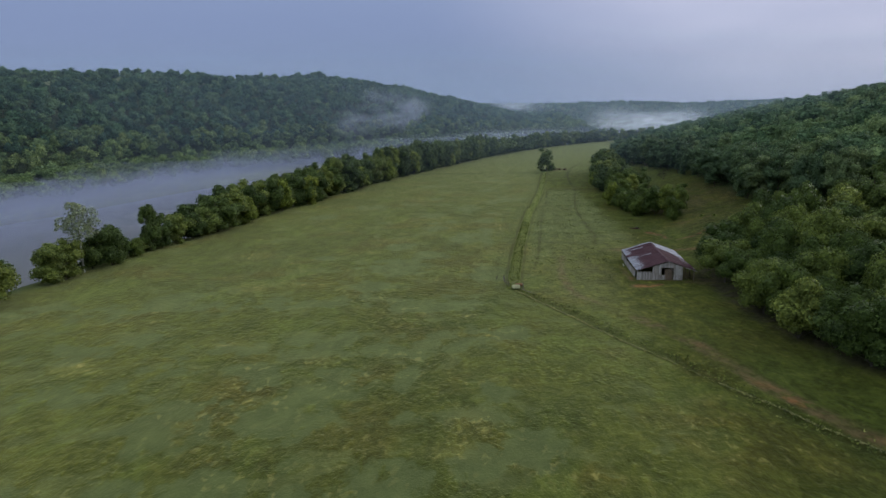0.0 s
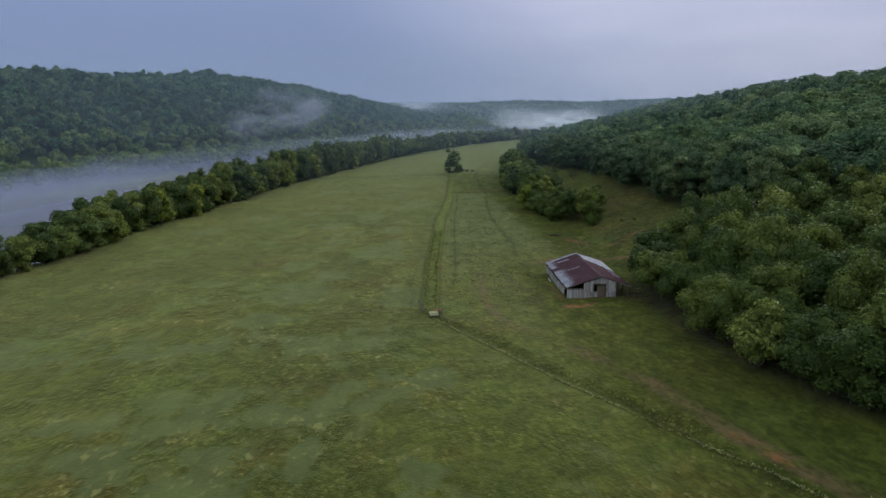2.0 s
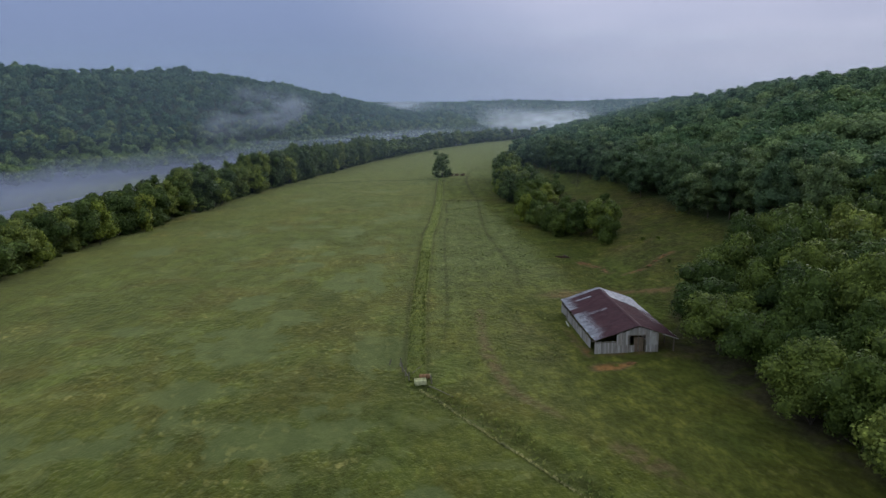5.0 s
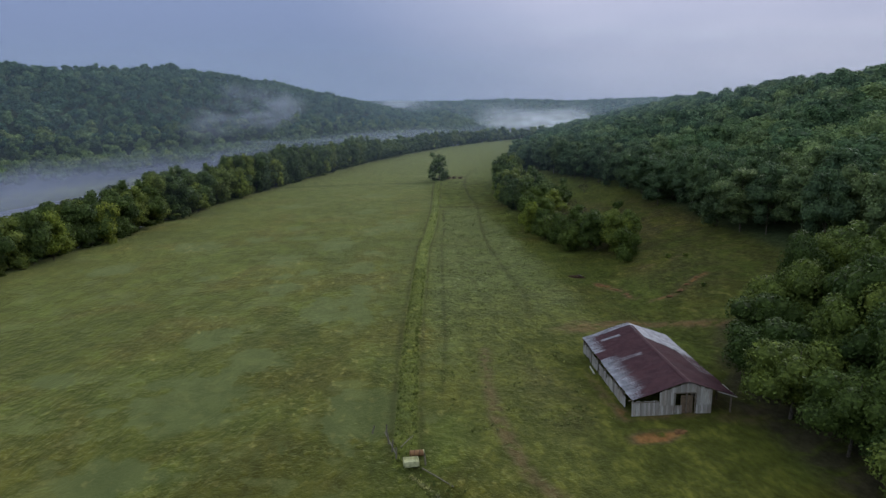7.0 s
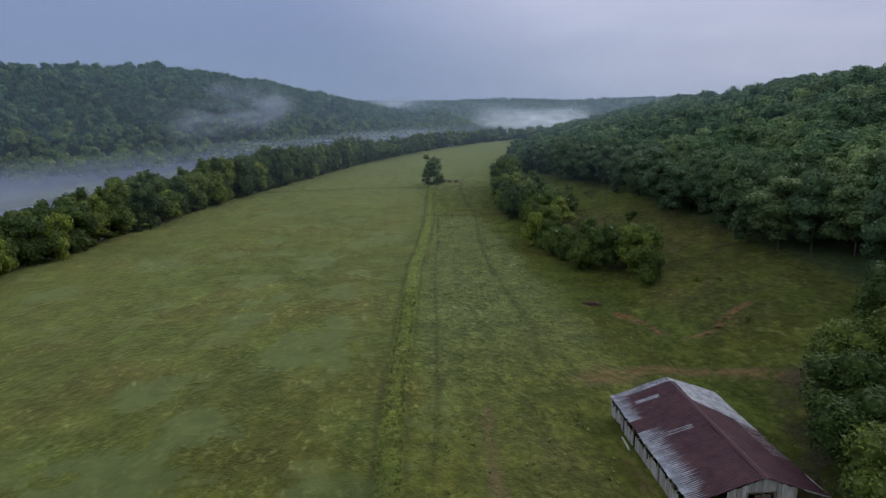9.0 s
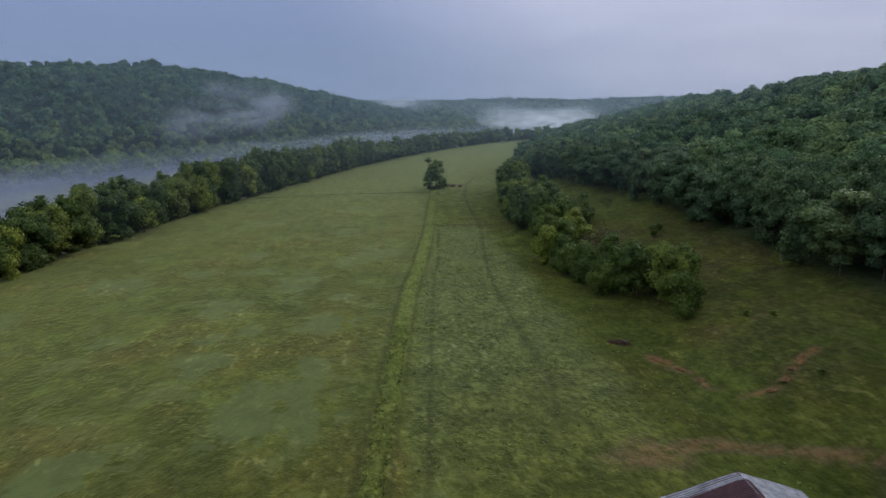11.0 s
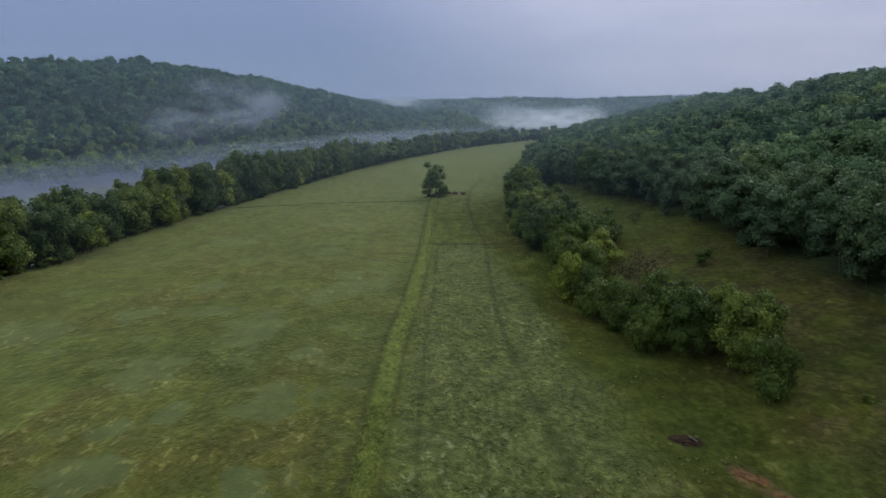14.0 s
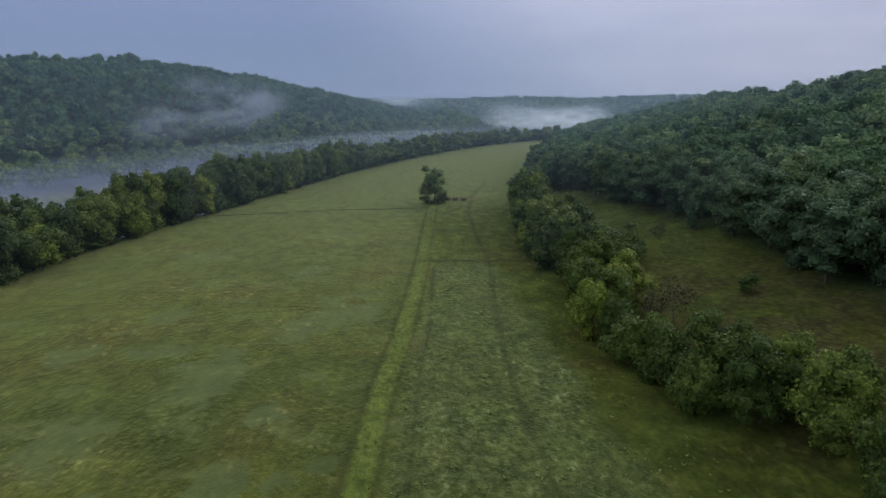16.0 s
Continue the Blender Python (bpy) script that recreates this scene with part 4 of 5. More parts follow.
for k in range(370):
    yb = 142 + 1.35 * k + rng.uniform(-1, 1)
    hb = rng.uniform(2.0, 4.2)
    xb = float(row_x(yb)) - rng.uniform(2.0, 9.0)
    brush.append((xb, yb, float(land(xb, yb)) - 0.6, hb, hb * rng.uniform(0.6, 0.85)))
forest("bank_brush", brush, C_KINDS, LEAF_BRUSH, "thick green brush under the trees of the river bank", 19)


# ---- grass and weeds ----
def tuft_kind(seed, blades, tall, wide):
    r = np.random.RandomState(seed)
    v, f = [], []
    for k in range(blades):
        a = r.uniform(0, 6.2832)
        d = np.array([math.cos(a), math.sin(a), 0])
        side = np.array([-d[1], d[0], 0]) * wide * 0.28
        root = d * wide * 0.18 * r.uniform(0, 1)
        tip = root + d * wide * r.uniform(0.5, 1.0) + np.array([0, 0, tall * r.uniform(0.35, 0.8)])
        v += [root - side, root + side, tip]
        f.append((3 * k, 3 * k + 1, 3 * k + 2))
    return np.array(v), np.array(f), tall, wide


def tufts(name, xs, ys, lo, hi, mat, label, seed, spread=1.2):
    r = np.random.RandomState(seed)
    kinds = [tuft_kind(200 + i, 5, 1.0, 1.0) for i in range(6)]
    zs = land(xs, ys)
    h = r.uniform(lo, hi, len(xs))
    forest(name, list(zip(xs, ys, zs, h, h * spread)), kinds, mat, label, seed)["category"] = "grass"


def scatter(n, x0, x1, y0, y1, seed, keep):
    r = np.random.RandomState(seed)
    x, y = r.uniform(x0, x1, n), r.uniform(y0, y1, n)
    ok = keep(x, y)
    return x[ok], y[ok]


gx, gy = scatter(8000, 4, 48, 140, 330, 41, lambda x, y: (x > np.interp(y, [134, 215, 312, 406], [6, 13, 25, 34])) & (line_dist(x, y, STRIP) > 1.5) & (waves(x, y, 11, 31) + 0.6 * waves(x, y, 4, 32) > 0.1)
                 & ~((x > 29) & (x < 46) & (y > 134) & (y < 180)))
tufts("meadow_grass", gx, gy, 0.15, 0.34, GRASS, "tufts of seeding grass standing in the meadow", 42)
wr = np.random.RandomState(43)
wpts = [along(STRIP, u) + (wr.uniform(-1.25, 1.25),) for u in np.concatenate([wr.uniform(0, 85, 2000), wr.uniform(85, 270, 1000)])] + [along(DITCH, u) + (wr.normal() * 1.0,) for u in wr.uniform(0, 95, 700)]
wx, wy = np.array([p[0] + p[2] * p[4] for p in wpts]), np.array([p[1] + p[3] * p[4] for p in wpts])
tufts("weed_strip", wx, wy, 0.20, 0.42, WEED, "strip of tall lush green weeds along an old fence line", 44, 0.9)

# a ribbon of bent dry grass that follows the old ditch
bpts = [along(BENT, u) + (wr.normal() * 0.13,) for u in np.concatenate([wr.uniform(0, 44, 800), wr.uniform(44, 53, 40), wr.uniform(53, 94, 650)])]
bx, by = np.array([p[0] + p[2] * p[4] for p in bpts]), np.array([p[1] + p[3] * p[4] for p in bpts])
tufts("dry_grass_edge", bx, by, 0.12, 0.26, STRAW_LEAF, "thin line of bent dry grass along an old ditch", 45, 0.8)


# ---- mist ----
MIST_WISP = mist_material("mist_wisp", 0.24, 0.022, 0.34, 0.68, (0.5, 0.5, 2.2))
MIST_FAR = mist_material("far_mist", 0.80, 0.011, 0.36, 0.66, (0.6, 1, 2.0), tone=(0.88, 0.90, 0.96))
# blue air tone put into see-through sheets; more of them overlap with distance
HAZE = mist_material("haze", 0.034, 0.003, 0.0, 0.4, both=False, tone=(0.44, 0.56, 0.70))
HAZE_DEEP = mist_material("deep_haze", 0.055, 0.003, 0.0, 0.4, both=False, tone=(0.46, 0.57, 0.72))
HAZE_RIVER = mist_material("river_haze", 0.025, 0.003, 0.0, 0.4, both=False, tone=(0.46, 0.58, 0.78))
for k in range(9):
    thick = 0.165 * math.exp(-0.10 * k)
    MIST_LOW = mist_material("river_mist", thick, 0.009, 0.12, 0.66, (1, 0.35, 1), tone=(0.55, 0.59, 0.78), soft_x=0.20, soft_y=0.16, soft_end=0.52)
    ribbon("river_mist", lambda y: float(foot_x(y)) - 22 - 5 * k, lambda y: float(row_x(y)) - 12, np.linspace(-350, 1050, 80), -4.0 + 1.5 * k, MIST_LOW,
           "low bank of white mist lying along the river", lift=0.8 + 0.15 * k, seed=60 + k, swell=0.55 * k)


def curtain(name, pts, z0, z1, mat, label, rows=6, lean=0.0):
    """A hanging sheet of mist above a line on the ground."""
    v, uv = [], []
    for j in range(rows + 1):
        w = j / rows
        for i, (x, y) in enumerate(pts):
            v.append((x, y + lean * w, z0 + (z1 - z0) * w))
            uv.append((i / (len(pts) - 1), w))
    idx = np.arange(len(v)).reshape(rows + 1, len(pts))
    q = np.stack([idx[:-1, :-1], idx[:-1, 1:], idx[1:, 1:], idx[1:, :-1]], -1).reshape(-1, 4)
    return tagged(new(name, mesh_from(name, np.array(v), q, mat, uv=uv, shade_smooth=True)), label, "mist", kind="stuff")


def line(ax, ay, bx, by, n=16):
    return [(ax + (bx - ax) * i / n, ay + (by - ay) * i / n) for i in range(n + 1)]


for k in range(4):
    curtain("mist_wisp", line(-146 + 6 * k, 556 + 16 * k, -84 + 5 * k, 748 + 16 * k), 10 + 3 * k, 60 + 2 * k, MIST_WISP, "torn wisp of mist rising along the wooded hill", lean=25)
for k in range(3):
    curtain("far_mist", line(150 + 6 * k, 1205 + 40 * k, 385 + 18 * k, 1215 + 40 * k), -46, 52 - 4 * k, MIST_FAR, "bright bank of mist lying in the far valley")
curtain("far_mist", line(138, 1130, 300, 1150), -30, 24, MIST_FAR, "bright bank of mist lying in the far valley")
MIST_UP = mist_material("upper_river_mist", 0.16, 0.016, 0.34, 0.66, (0.8, 0.5, 1.5), tone=(0.74, 0.77, 0.87))
for off in (30, 48):
    curtain("river_mist", [(float(row_x(y)) - off, y) for y in np.linspace(520, 1040, 40)], -12, 24, MIST_UP, "bright strip of mist lying on the river past the meadow")
BANK_MIST = mist_material("bank_mist", 0.22, 0.012, 0.22, 0.66, (1, 0.5, 1.6), both=False, tone=(0.52, 0.55, 0.71))
for off, top in ((44, 6), (34, 9), (24, 8)):
    curtain("bank_mist", [(float(foot_x(y)) + off, y) for y in np.linspace(60, 860, 40)], -12, top, BANK_MIST, "soft upper rim of the mist lying along the river")
MIST_RIDGE = mist_material("ridge_mist", 0.50, 0.022, 0.30, 0.62, (0.6, 1, 2.2), tone=(0.80, 0.83, 0.92))
for k in range(2):
    curtain("far_mist", line(-24 + 20 * k, 1150 + 6 * k, 80 + 20 * k, 1156 + 6 * k), 36 + 2 * k, 53 + 2 * k, MIST_RIDGE, "thin streak of mist lying on the far ridge")
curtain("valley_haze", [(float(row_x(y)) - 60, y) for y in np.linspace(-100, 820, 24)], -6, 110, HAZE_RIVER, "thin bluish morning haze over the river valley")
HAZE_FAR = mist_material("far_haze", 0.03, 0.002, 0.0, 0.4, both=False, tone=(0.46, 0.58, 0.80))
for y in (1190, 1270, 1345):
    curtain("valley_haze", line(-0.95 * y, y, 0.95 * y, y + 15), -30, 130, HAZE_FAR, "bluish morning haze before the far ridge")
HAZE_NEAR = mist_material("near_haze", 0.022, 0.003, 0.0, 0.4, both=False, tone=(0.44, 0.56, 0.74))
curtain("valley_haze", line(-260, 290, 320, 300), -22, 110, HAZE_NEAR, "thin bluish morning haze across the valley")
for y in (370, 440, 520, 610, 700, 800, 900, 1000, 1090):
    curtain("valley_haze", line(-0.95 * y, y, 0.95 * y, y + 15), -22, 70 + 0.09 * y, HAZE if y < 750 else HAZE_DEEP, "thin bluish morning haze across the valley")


# ---- barn ----
def part(name, bm, mat, parent, label=""):
    me = bpy.data.meshes.new(name)
    bm.to_mesh(me)
    bm.free()
    me.materials.append(mat)
    o = new(name, me)
    o.parent = parent
    return tagged(o, label) if label else o


def box(bm, x0, y0, z0, x1, y1, z1, bevel=0.0):
    g = bmesh.ops.create_cube(bm, size=1.0)
    m = Matrix.Translation(((x0 + x1) / 2, (y0 + y1) / 2, (z0 + z1) / 2)) @ Matrix.Diagonal((x1 - x0, y1 - y0, z1 - z0, 1))
    bmesh.ops.transform(bm, matrix=m, verts=g["verts"])
    if bevel:
        edges = list({e for v in g["verts"] for e in v.link_edges})
        bmesh.ops.bevel(bm, geom=edges, offset=bevel, segments=1, affect="EDGES")
    return bm


def board_material():
    n = Nodes("weathered_boards", 0.9)
    v = n.coords("Object", (9, 9, 0.8))
    g = n.noise(v, 1.2, 4.0, lo=0.3, hi=0.7)
    st = n.noise(n.coords("Object", (1, 1, 0.5)), 0.9, 3.0, lo=0.40, hi=0.7)
    c = n.mix(n.each(), (0.26, 0.238, 0.225), (0.54, 0.505, 0.485))
    c = n.mix(n.math("MULTIPLY", g, 0.55), c, (0.22, 0.195, 0.175))
    c = n.mix(n.math("MULTIPLY", st, 0.45), c, (0.23, 0.17, 0.13))
    n.bump(g, 0.5, 0.02)
    return n.colour(c)


def iron_material():
    """Corrugated iron: rusted red-brown sheets, bare zinc showing where the rust has not reached."""
    n = Nodes("roof_iron", 0.5)
    zinc = n.attr("zinc")
    edge = n.noise(n.coords("Position", (0.22, 4.2, 1)), 1.3, 4.0, 0.7)
    f = n.ramp(n.math("ADD", zinc, n.math("MULTIPLY", n.math("SUBTRACT", edge, 0.5), 0.32)), 0.36, 0.66)
    fleck = n.noise(n.coords("Position"), 1.1, 4.0, 0.6, lo=0.35, hi=0.7)
    rust = n.mix(fleck, (0.038, 0.015, 0.022), (0.064, 0.027, 0.035))
    rust = n.mix(n.math("MULTIPLY", n.each(), 0.45), rust, (0.075, 0.028, 0.034))
    bare = n.mix(fleck, (0.17, 0.170, 0.205), (0.32, 0.318, 0.37))
    n.bsdf.inputs["Specular IOR Level"].default_value = 0.22
    n.put(n.mix(f, (0.80, 0.80, 0.80), (0.45, 0.45, 0.45)), n.bsdf.inputs["Roughness"])
    n.put(n.math("MULTIPLY", f, 0.35), n.bsdf.inputs["Metallic"])
    return n.colour(n.mix(f, rust, bare))


BOARD, IRON = board_material(), iron_material()


def timber_material():
    n = Nodes("old_timber", 0.9)
    g = n.noise(n.coords("Object", (2, 2, 2)), 2.5, 4.0, lo=0.3, hi=0.7)
    n.bump(g, 0.4, 0.02)
    return n.colour(n.mix(g, (0.10, 0.075, 0.055), (0.21, 0.17, 0.135)))


TIMBER = timber_material()


def door_material():
    n = Nodes("door_planks", 0.85)
    g = n.noise(n.coords("Object", (8, 8, 0.8)), 1.4, 4.0, lo=0.3, hi=0.7)
    n.bump(g, 0.4, 0.02)
    return n.colour(n.mix(g, n.mix(n.each(), (0.10, 0.068, 0.045), (0.17, 0.115, 0.075)), (0.21, 0.155, 0.11)))


DOOR_WOOD = door_material()
X0, X1, XR, XE = 31.0, 40.6, 37.6, 43.5       # left wall, front wall's end, ridge, right eave
Y0, Y1 = 141.2, 162.4
EAVE, RIDGE, LOW = 2.35, 4.35, 2.25
gz = 0.0


def roof_z(x):
    if x <= XR:
        return EAVE - 0.12 + (RIDGE - EAVE + 0.12) * (x - (X0 - 0.1)) / (XR - X0 + 0.1)
    return RIDGE + (LOW - RIDGE) * (x - XR) / (XE - XR)


def zinc_at(x, y):
    """How much bare zinc shows: bright along the lower left slope and at the back of the right slope."""
    t = (y - Y0) / (Y1 - Y0)
    if x < XR:
        s = (x - X0) / (XR - X0)
        z = 1.05 - s * 1.85
        if 0.58 < t < 0.70:
            z -= 0.85
        if t < 0.06:
            z -= 0.2
        if t > 0.70:
            z = 0.95 - s * 2.3
        if 0.48 < t < 0.52 and s < 0.78:
            z = max(z, 0.62)
        if t > 0.955 or (0.84 < t < 0.875 and 0.3 < s < 0.7):
            z = max(z, 0.85)
        return z
    s = (x - XR) / (XE - XR)
    back = (t - (0.74 - 0.16 * s)) / 0.05
    return min(1.0, max(0.0, 0.5 + back)) + (0.50 if s > 0.66 and 0.26 < t < 0.62 else 0.0)


def roof_sheet(y0, y1, xa, xb, lift, name, parent, seed):
    """One corrugated sheet from the eave to the lap or ridge, with real ribs."""
    r = random.Random(seed)
    ribs, rows = 12, 6
    v, z, f = [], [], []
    dz = lift + r.uniform(0, 0.012)
    streak = [r.uniform(-0.10, 0.10) for _ in range(ribs + 1)]
    for j in range(rows + 1):
        x = xa + (xb - xa) * j / rows
        for i in range(ribs + 1):
            y = y0 + (y1 - y0) * i / ribs
            sag = -0.05 * math.sin((y - Y0) / 4.4) - 0.04 * math.sin((y - Y0) * 0.9 + x)
            v.append((x, y, gz + roof_z(x) + dz + sag + (0.045 if i % 4 in (1, 2) else 0.0) + r.uniform(-0.004, 0.004)))
            z.append(zinc_at(x, y) + streak[i] - (0.0 if i % 4 in (1, 2) else 0.42))
    for j in range(rows):
        for i in range(ribs):
            a = j * (ribs + 1) + i
            f.append((a, a + 1, a + ribs + 2, a + ribs + 1) if xb < xa else (a, a + ribs + 1, a + ribs + 2, a + 1))
    o = new(name, mesh_from(name, v, f, IRON, (("zinc", z),)))
    o.parent = parent
    return o


def build_barn():
    barn = new("barn")
    barn.matrix_basis = Matrix.Translation((X0, Y0, 0)) @ Matrix.Rotation(radians(-2.0), 4, "Z") @ Matrix.Translation((-X0, -Y0, 0))
    tagged(barn, "weathered grey board barn with a rusted corrugated iron roof", "barn")
    roof = new("roof")
    roof.parent = barn
    r = random.Random(3)
    n = 27
    step = (Y1 - Y0 + 0.55) / n
    for i in range(n):
        a = Y0 - 0.25 + step * i
        b = a + step + 0.03
        out = r.uniform(-0.10, 0.10)
        xm = X0 + 3.1 + r.uniform(-0.05, 0.05)
        roof_sheet(a, b, X0 - 0.1 - out * 0.6, xm + 0.12, 0.0, "roof_sheet", roof, i)
        roof_sheet(a, b, xm, XR + 0.05, 0.03, "roof_sheet", roof, 50 + i)
        xm2 = XR + 3.4
        roof_sheet(a, b, XR - 0.05, xm2 + 0.1, 0.04, "roof_sheet", roof, 100 + i)
        roof_sheet(a, b, xm2, XE + out, 0.008, "roof_sheet", roof, 150 + i)
    bm = bmesh.new()
    for i in range(10):
        ya = Y0 - 0.4 + (Y1 - Y0 + 0.8) * i / 10
        yb = Y0 - 0.4 + (Y1 - Y0 + 0.8) * (i + 1) / 10
        vs = [bm.verts.new((XR + dx, y, RIDGE + dz)) for y in (ya, yb) for dx, dz in ((-0.28, -0.01), (0, 0.10), (0.28, -0.04))]
        bm.faces.new((vs[0], vs[1], vs[4], vs[3]))
        bm.faces.new((vs[1], vs[2], vs[5], vs[4]))
    part("ridge_cap", bm, IRON, barn)
    # frame: posts, plates, rafters
    for x, zt in ((X0 + 0.12, EAVE - 0.12), (XR, RIDGE - 0.16), (X1 - 0.1, roof_z(X1) - 0.12), (XE - 0.5, roof_z(XE - 0.5) - 0.1)):
        for y in np.linspace(Y0 + 0.12, Y1 - 0.12, 7):
            bm = box(bmesh.new(), x - 0.08, y - 0.08, -0.3, x + 0.08, y + 0.08, zt, 0.015)
            part("post", bm, TIMBER, barn)
        bm = box(bmesh.new(), x - 0.07, Y0, zt - 0.16, x + 0.07, Y1, zt, 0.01)
        part("beam", bm, TIMBER, barn)
    for y in np.linspace(Y0 + 0.05, Y1 - 0.05, 12):
        for xa, xb in ((X0 - 0.4, XR), (XR, XE - 0.15)):
            v, f = limb_arrays([(xa, y, roof_z(xa) - 0.10), (xb, y, roof_z(xb) - 0.10)], 0.06, 0.06, 4)
            o = new("rafter", mesh_from("rafter", v, f, TIMBER))
            o.parent = barn

    def board(x0, x1, y0, y1, z0, z1, tilt=0.0):
        bm = box(bmesh.new(), x0, y0, z0, x1, y1, z1)
        if tilt:
            bmesh.ops.rotate(bm, cent=((x0 + x1) / 2, (y0 + y1) / 2, z0), matrix=Matrix.Rotation(radians(tilt), 3, "X" if x1 - x0 < y1 - y0 else "Y"), verts=bm.verts)
        part("board", bm, BOARD, barn)

    # left wall: boards with a dark gap under the eave, some rotten or gone
    y = Y0 + 0.05
    while y < Y1 - 0.1:
        w = r.uniform(0.22, 0.30)
        t = (y - Y0) / (Y1 - Y0)
        top = 1.58 + 0.12 * math.sin(t * 9) + r.uniform(-0.04, 0.04)
        bottom = r.uniform(0.0, 0.12)
        if t < 0.10 or 0.62 < t < 0.64:
            y += w
            continue
        if 0.10 < t < 0.17:
            bottom, top = r.uniform(0.0, 0.3), r.uniform(1.2, 1.9)
        if 0.82 < t < 0.95:
            bottom += r.uniform(0.1, 0.6)
        if r.random() < 0.20:
            top -= r.uniform(0.2, 0.8)
        if r.random() < 0.05:
            y += w
            continue
        board(X0 - 0.03 + r.uniform(-0.02, 0.02), X0 + 0.01, y, y + w - r.uniform(0.006, 0.03), bottom, top, r.uniform(-1.2, 1.2))
        y += w
    # front wall: low boards, a tall pair, the doorway, the right hand boards
    x = X0
    while x < X1:
        w = r.uniform(0.20, 0.30)
        slit = r.uniform(0.008, 0.045)
        lo, hi = r.uniform(0.0, 0.06), 1.98
        if x > X0 + 3.1:
            hi = roof_z(x) - 0.22
        if x > X0 + 5.05 and x < X0 + 7.55:
            if x < X0 + 6.0:
                board(x, x + w - slit, Y0 - 0.03, Y0 + 0.005, lo, 1.32 + r.uniform(-0.05, 0.05))
            board(x, x + w - slit, Y0 - 0.03, Y0 + 0.005, 2.85, roof_z(x) - 0.2)
        elif x > X0 + 3.1:
            seam = 1.42 + r.uniform(-0.02, 0.02) if x < X0 + 5.1 else 1.36
            board(x, min(x + w - slit, X1), Y0 - 0.03 + r.uniform(-0.01, 0.0), Y0 + 0.005, lo, seam, r.uniform(-0.5, 0.5))
            board(x, min(x + w - slit, X1), Y0 - 0.055 + r.uniform(-0.01, 0.0), Y0 - 0.033, seam - 0.05, hi + r.uniform(-0.05, 0.05), r.uniform(-0.5, 0.5))
        else:
            board(x, min(x + w - slit, X1), Y0 - 0.03 + r.uniform(-0.015, 0.01), Y0 + 0.005, lo, hi + r.uniform(-0.05, 0.05), r.uniform(-0.6, 0.6))
        x += w
    # rails nailed across the right hand boards, door jamb and inner partition
    for xa, xb, z in ((X0 + 5.0, X0 + 7.6, 2.80), (X0 + 0.02, X0 + 3.2, 1.80)):
        part("rail", box(bmesh.new(), xa, Y0 - 0.075, z, xb, Y0 - 0.035, z + 0.12, 0.008), TIMBER, barn)
    for xa in (X0 + 5.0, X0 + 7.5):
        part("door_jamb", box(bmesh.new(), xa, Y0 - 0.09, 0, xa + 0.12, Y0 - 0.06, 2.9, 0.01), TIMBER, barn)
    # loose pale boards along the lean-to's eave
    part("fascia_board", box(bmesh.new(), XE - 0.02, Y0 - 0.3, LOW - 0.14, XE + 0.03, Y0 + 3.4, LOW + 0.03, 0.006), BOARD, barn)
    v, f = limb_arrays([(X1 + 0.5, Y0 - 0.22, roof_z(X1 + 0.5) - 0.1), (XE - 0.1, Y0 - 0.22, roof_z(XE - 0.1) - 0.09)], 0.06, 0.06, 4)
    edge = new("verge_board", mesh_from("verge_board", v, f, BOARD))
    edge.parent = barn
    # the plank door, pushed a little inwards
    door = new("door")
    door.parent = barn
    x = X0 + 5.95
    while x < X0 + 7.45:
        part("plank", box(bmesh.new(), x, Y0 + 0.22, 0.08, x + 0.235, Y0 + 0.26, 2.45 + r.uniform(-0.03, 0.03)), DOOR_WOOD, door)
        x += 0.25
    for z in (0.5, 1.3, 2.1):
        part("batten", box(bmesh.new(), X0 + 5.95, Y0 + 0.17, z, X0 + 7.44, Y0 + 0.216, z + 0.14), DOOR_WOOD, door)
    # back wall and the wall between the barn and its lean-to
    for wall_y in (Y1,):
        x = X0
        while x < X1:
            w = r.uniform(0.22, 0.3)
            board(x, x + w - 0.015, wall_y - 0.01, wall_y + 0.03, r.uniform(0, 0.1), min(roof_z(x), roof_z(x + w)) - 0.2)
            x += w
    y = Y0 + 0.1
    while y < Y1 - 0.1:
        w = r.uniform(0.24, 0.3)
        board(X1, X1 + 0.03, y, y + w - 0.015, 0.0, 2.0 + r.uniform(-0.1, 0.1))
        y += w


build_barn()


# ---- loose things ----
def log(name, x, y, length, turn, rad, mat, label, z=0.0, category="log"):
    g = float(land(x, y))
    a = radians(turn)
    pts = [(x + math.cos(a) * length * (t - 0.5), y + math.sin(a) * length * (t - 0.5), g + rad * 0.8 + z + 0.03 * math.sin(t * 5)) for t in (0, 0.3, 0.6, 1.0)]
    v, f = limb_arrays(pts, rad, rad * 0.75, 8)
    return tagged(new(name, mesh_from(name, v, f, mat, shade_smooth=True)), label, category)


log("fallen_board", 30.9, 155.5, 2.8, 84, 0.12, BARK_PALE, "long pale board lying beside the barn wall", category="board")
log("fallen_log", 44.6, 206.2, 1.3, -70, 0.16, BARK, "dark rotten log lying on a heap of soil", 0.25)


def soil_material(name, a, b):
    n = Nodes(name, 0.95)
    n.bsdf.inputs["Specular IOR Level"].default_value = 0.08
    f = n.noise(n.coords("Object"), 2.2, 5.0, lo=0.3, hi=0.7)
    n.bump(f, 0.7, 0.1)
    return n.colour(n.mix(f, a, b))


DARK_SOIL = soil_material("dark_soil", (0.022, 0.013, 0.009), (0.060, 0.034, 0.022))
RED_SOIL = soil_material("red_soil", (0.078, 0.042, 0.021), (0.175, 0.090, 0.042))


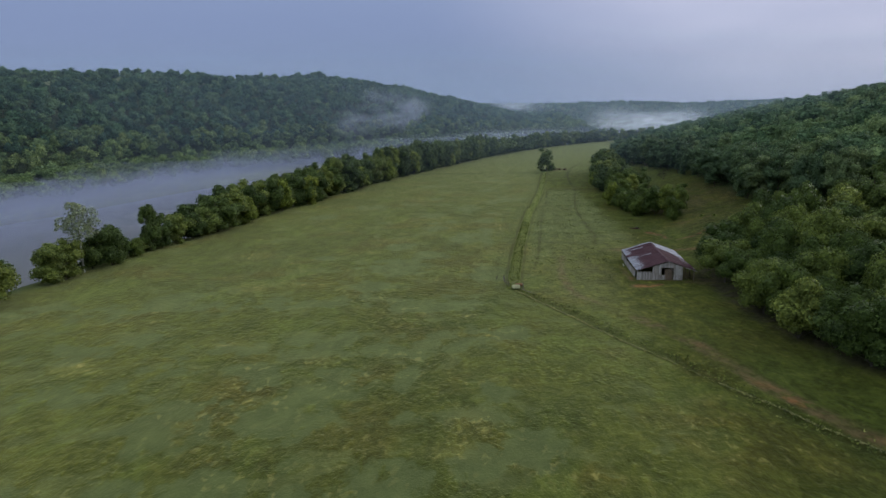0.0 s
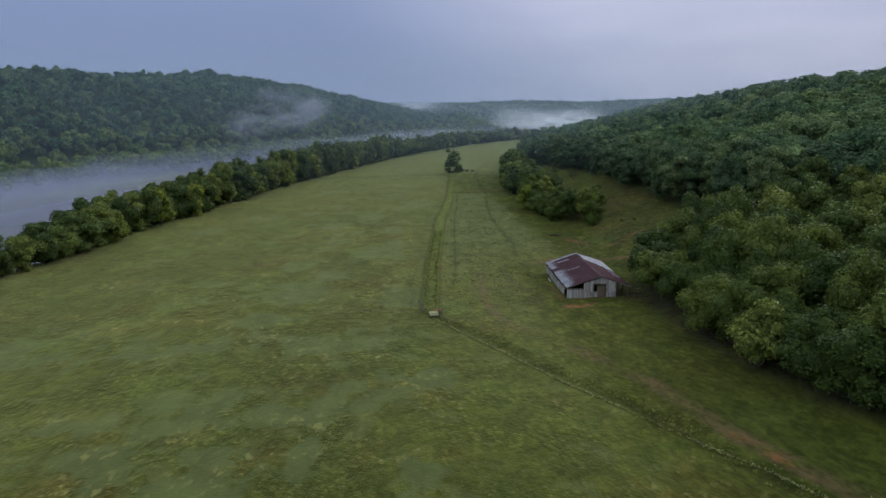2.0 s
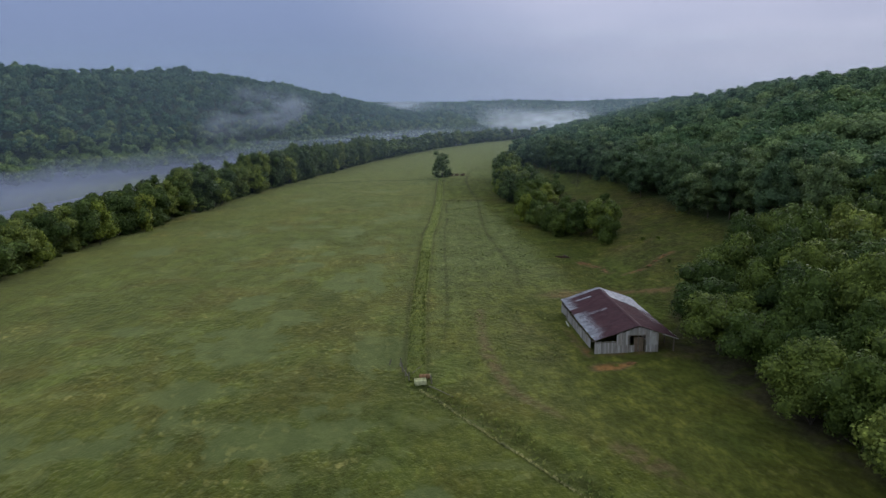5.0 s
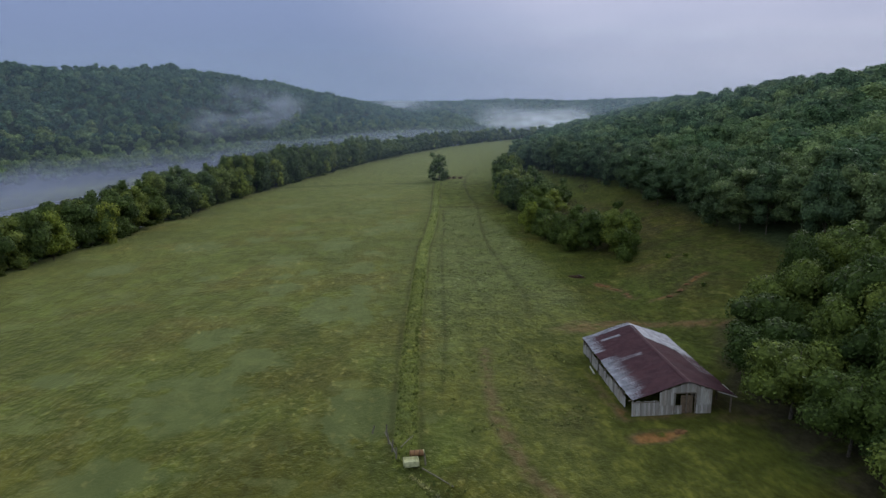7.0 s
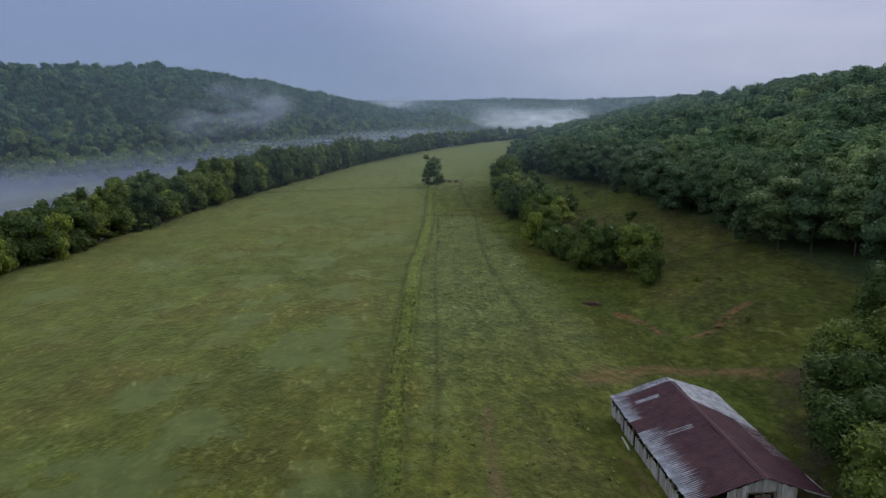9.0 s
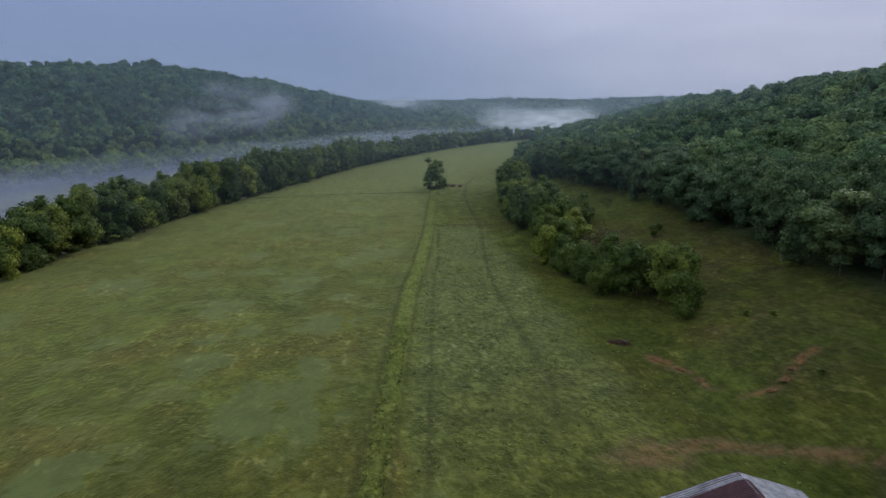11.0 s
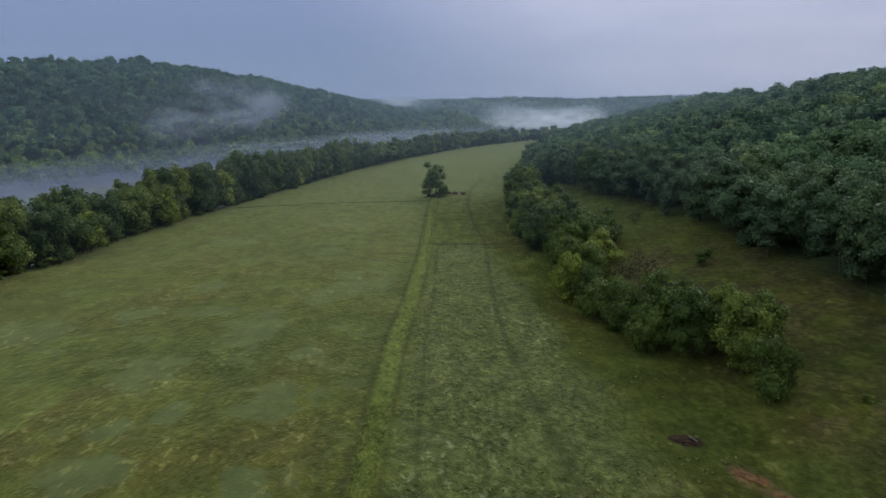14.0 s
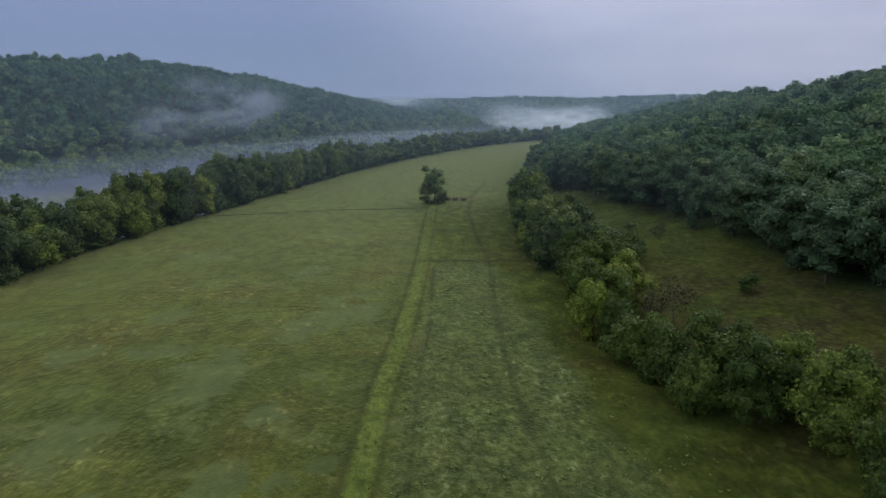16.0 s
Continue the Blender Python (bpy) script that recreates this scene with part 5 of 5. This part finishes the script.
def soil_heap(x, y, rx, ry, h, turn, mat, seed, label):
    """A crumbled low heap with an uneven rim."""
    v, f3 = ICO2
    r = np.random.RandomState(seed)
    v2 = np.concatenate([v, (v[f3[:, 0]] + v[f3[:, 1]] + v[f3[:, 2]]) / 3])
    m = len(v) + np.arange(len(f3))
    f4 = np.concatenate([np.stack([f3[:, i], f3[:, (i + 1) % 3], m], 1) for i in range(3)])
    w = v2 * (1 + 0.20 * r.normal(size=(len(v2), 1))) * np.array([rx, ry, h])
    o = new("soil_heap", mesh_from("soil_heap", w, f4, mat, shade_smooth=False))
    o.matrix_basis = pose(x, y, float(land(x, y)) + 0.02, 0, 0, turn)
    tagged(o, label, "soil heap", "soil heaps")


soil_heap(44.0, 206.6, 1.8, 1.0, 0.16, -25, DARK_SOIL, 5, "low heap of dark brown soil in the pasture")
for k, (x, y, rx, ry, h, turn) in enumerate(((46.9, 199.2, 1.3, 0.7, 0.10, -62), (48.6, 194.6, 0.7, 0.4, 0.08, -60), (49.2, 190.5, 0.6, 0.4, 0.08, 80), (54.6, 183.4, 0.8, 0.5, 0.09, 5), (57.2, 184.9, 0.9, 0.5, 0.10, 38), (59.4, 187.0, 0.7, 0.45, 0.09, 20), (62.4, 189.4, 0.8, 0.4, 0.08, 36), (34.9, 136.7, 0.8, 0.5, 0.09, 25))):
    soil_heap(x, y, rx, ry, h, turn, RED_SOIL, 20 + k, "low crumbled heap of reddish soil on the grass")


GREY_WOOD = bark_material("grey_wood", (0.11, 0.095, 0.075), (0.22, 0.19, 0.15))


def fence_post(x, y, h, lean):
    g = float(land(x, y))
    v, f = limb_arrays([(x, y, g - 0.3), (x + lean * 0.5, y, g + h * 0.5), (x + lean, y, g + h)], 0.09, 0.075, 8)
    tagged(new("fence_post", mesh_from("fence_post", v, f, GREY_WOOD, shade_smooth=True)), "leaning grey wooden fence post at the field corner", "post", "old fence posts")


for x, y, h, l in ((2.2, 140.6, 1.3, 0.1), (2.5, 138.4, 1.4, -0.15), (2.8, 136.6, 1.4, 0.12), (3.2, 135.0, 1.3, 0.05), (6.2, 133.6, 1.2, -0.1), (0.6, 141.2, 0.9, 0.3)):
    fence_post(x, y, h, l)
log("fence_rail", 2.6, 137.8, 5.0, 103, 0.06, GREY_WOOD, "grey fallen fence rail leaning on the corner posts", 0.5, "rail")
log("fence_rail", 4.5, 138.6, 3.0, 60, 0.06, GREY_WOOD, "grey fallen fence rail lying across the weeds", 0.05, "rail")
log("fence_rail", 7.2, 130.9, 4.6, -52, 0.07, GREY_WOOD, "grey weathered rail lying in the grass", 0.0, "rail")


def plain(name, colour, rough=0.8):
    n = Nodes(name, rough)
    f = n.noise(n.coords("Object"), 3.0, 4.0, lo=0.3, hi=0.7)
    return n.colour(n.mix(f, tuple(c * 0.7 for c in colour), tuple(c * 1.15 for c in colour)))


CREAM, RUSTY = plain("cream_plastic", (0.50, 0.48, 0.28), 0.6), plain("rusty_steel", (0.11, 0.055, 0.035), 0.7)


def trough(x, y, turn):
    e = new("mineral_trough")
    e.matrix_basis = pose(x, y, float(land(x, y)), 0, 0, turn)
    tagged(e, "cream feed box with rusty drum beside the old fence corner", "feed box")
    bm = box(bmesh.new(), -0.8, -0.55, 0.0, 0.8, 0.55, 0.65, 0.05)
    top = [f for f in bm.faces if f.normal.z > 0.9]
    bmesh.ops.inset_region(bm, faces=top, thickness=0.08)
    bmesh.ops.translate(bm, vec=(0, 0, -0.25), verts=list({v for f in top for v in f.verts}))
    part("box", bm, CREAM, e)
    return e


trough(4.7, 133.6, 4)


DRUM_PAINT = plain("drum_paint", (0.24, 0.125, 0.06), 0.7)


def drum(x, y, turn):
    e = new("steel_drum")
    e.matrix_basis = pose(x, y, float(land(x, y)) + 0.32, 90, 0, turn)
    tagged(e, "rusty steel drum lying on its side in the weeds", "drum")
    bm = bmesh.new()
    bmesh.ops.create_cone(bm, cap_ends=True, segments=18, radius1=0.32, radius2=0.32, depth=1.5)
    part("shell", bm, DRUM_PAINT, e)
    for z in (-0.72, -0.25, 0.25, 0.72):
        bm = bmesh.new()
        bmesh.ops.create_cone(bm, cap_ends=True, segments=18, radius1=0.345, radius2=0.345, depth=0.05, matrix=Matrix.Translation((0, 0, z)))
        part("hoop", bm, CREAM if z > 0.5 else RUSTY, e)


drum(5.4, 135.4, 92)


def feeder(x, y, turn):
    """A round hay ring: rails and uprights."""
    e = new("hay_feeder")
    e.matrix_basis = pose(x, y, float(land(x, y)), 0, 0, turn)
    tagged(e, "rusty round hay feeder standing on trampled bare ground", "hay feeder", "hay feeders by the tree")
    for z in (0.1, 0.6, 1.1):
        ring = [(1.2 * math.cos(a), 1.2 * math.sin(a), z) for a in np.linspace(0, 6.2832, 21)]
        v, f = limb_arrays(ring, 0.05, 0.05, 5)
        o = new("rail", mesh_from("rail", v, f, RUSTY))
        o.parent = e
    for k in range(10):
        a = 6.2832 * k / 10
        v, f = limb_arrays([(1.2 * math.cos(a), 1.2 * math.sin(a), 0), (1.2 * math.cos(a), 1.2 * math.sin(a), 1.12)], 0.04, 0.04, 5)
        o = new("upright", mesh_from("upright", v, f, RUSTY))
        o.parent = e
    bm = bmesh.new()
    bmesh.ops.create_cone(bm, cap_ends=True, segments=16, radius1=1.0, radius2=0.8, depth=0.8, matrix=Matrix.Translation((0, 0, 0.4)))
    part("hay", bm, HAY, e, "trampled brown hay")


HAY = plain("hay", (0.10, 0.07, 0.04), 0.95)
for x, y, t in ((38.2, 421, 0), (41.0, 420.2, 20), (44.2, 418.5, 40)):
    feeder(x, y, t)
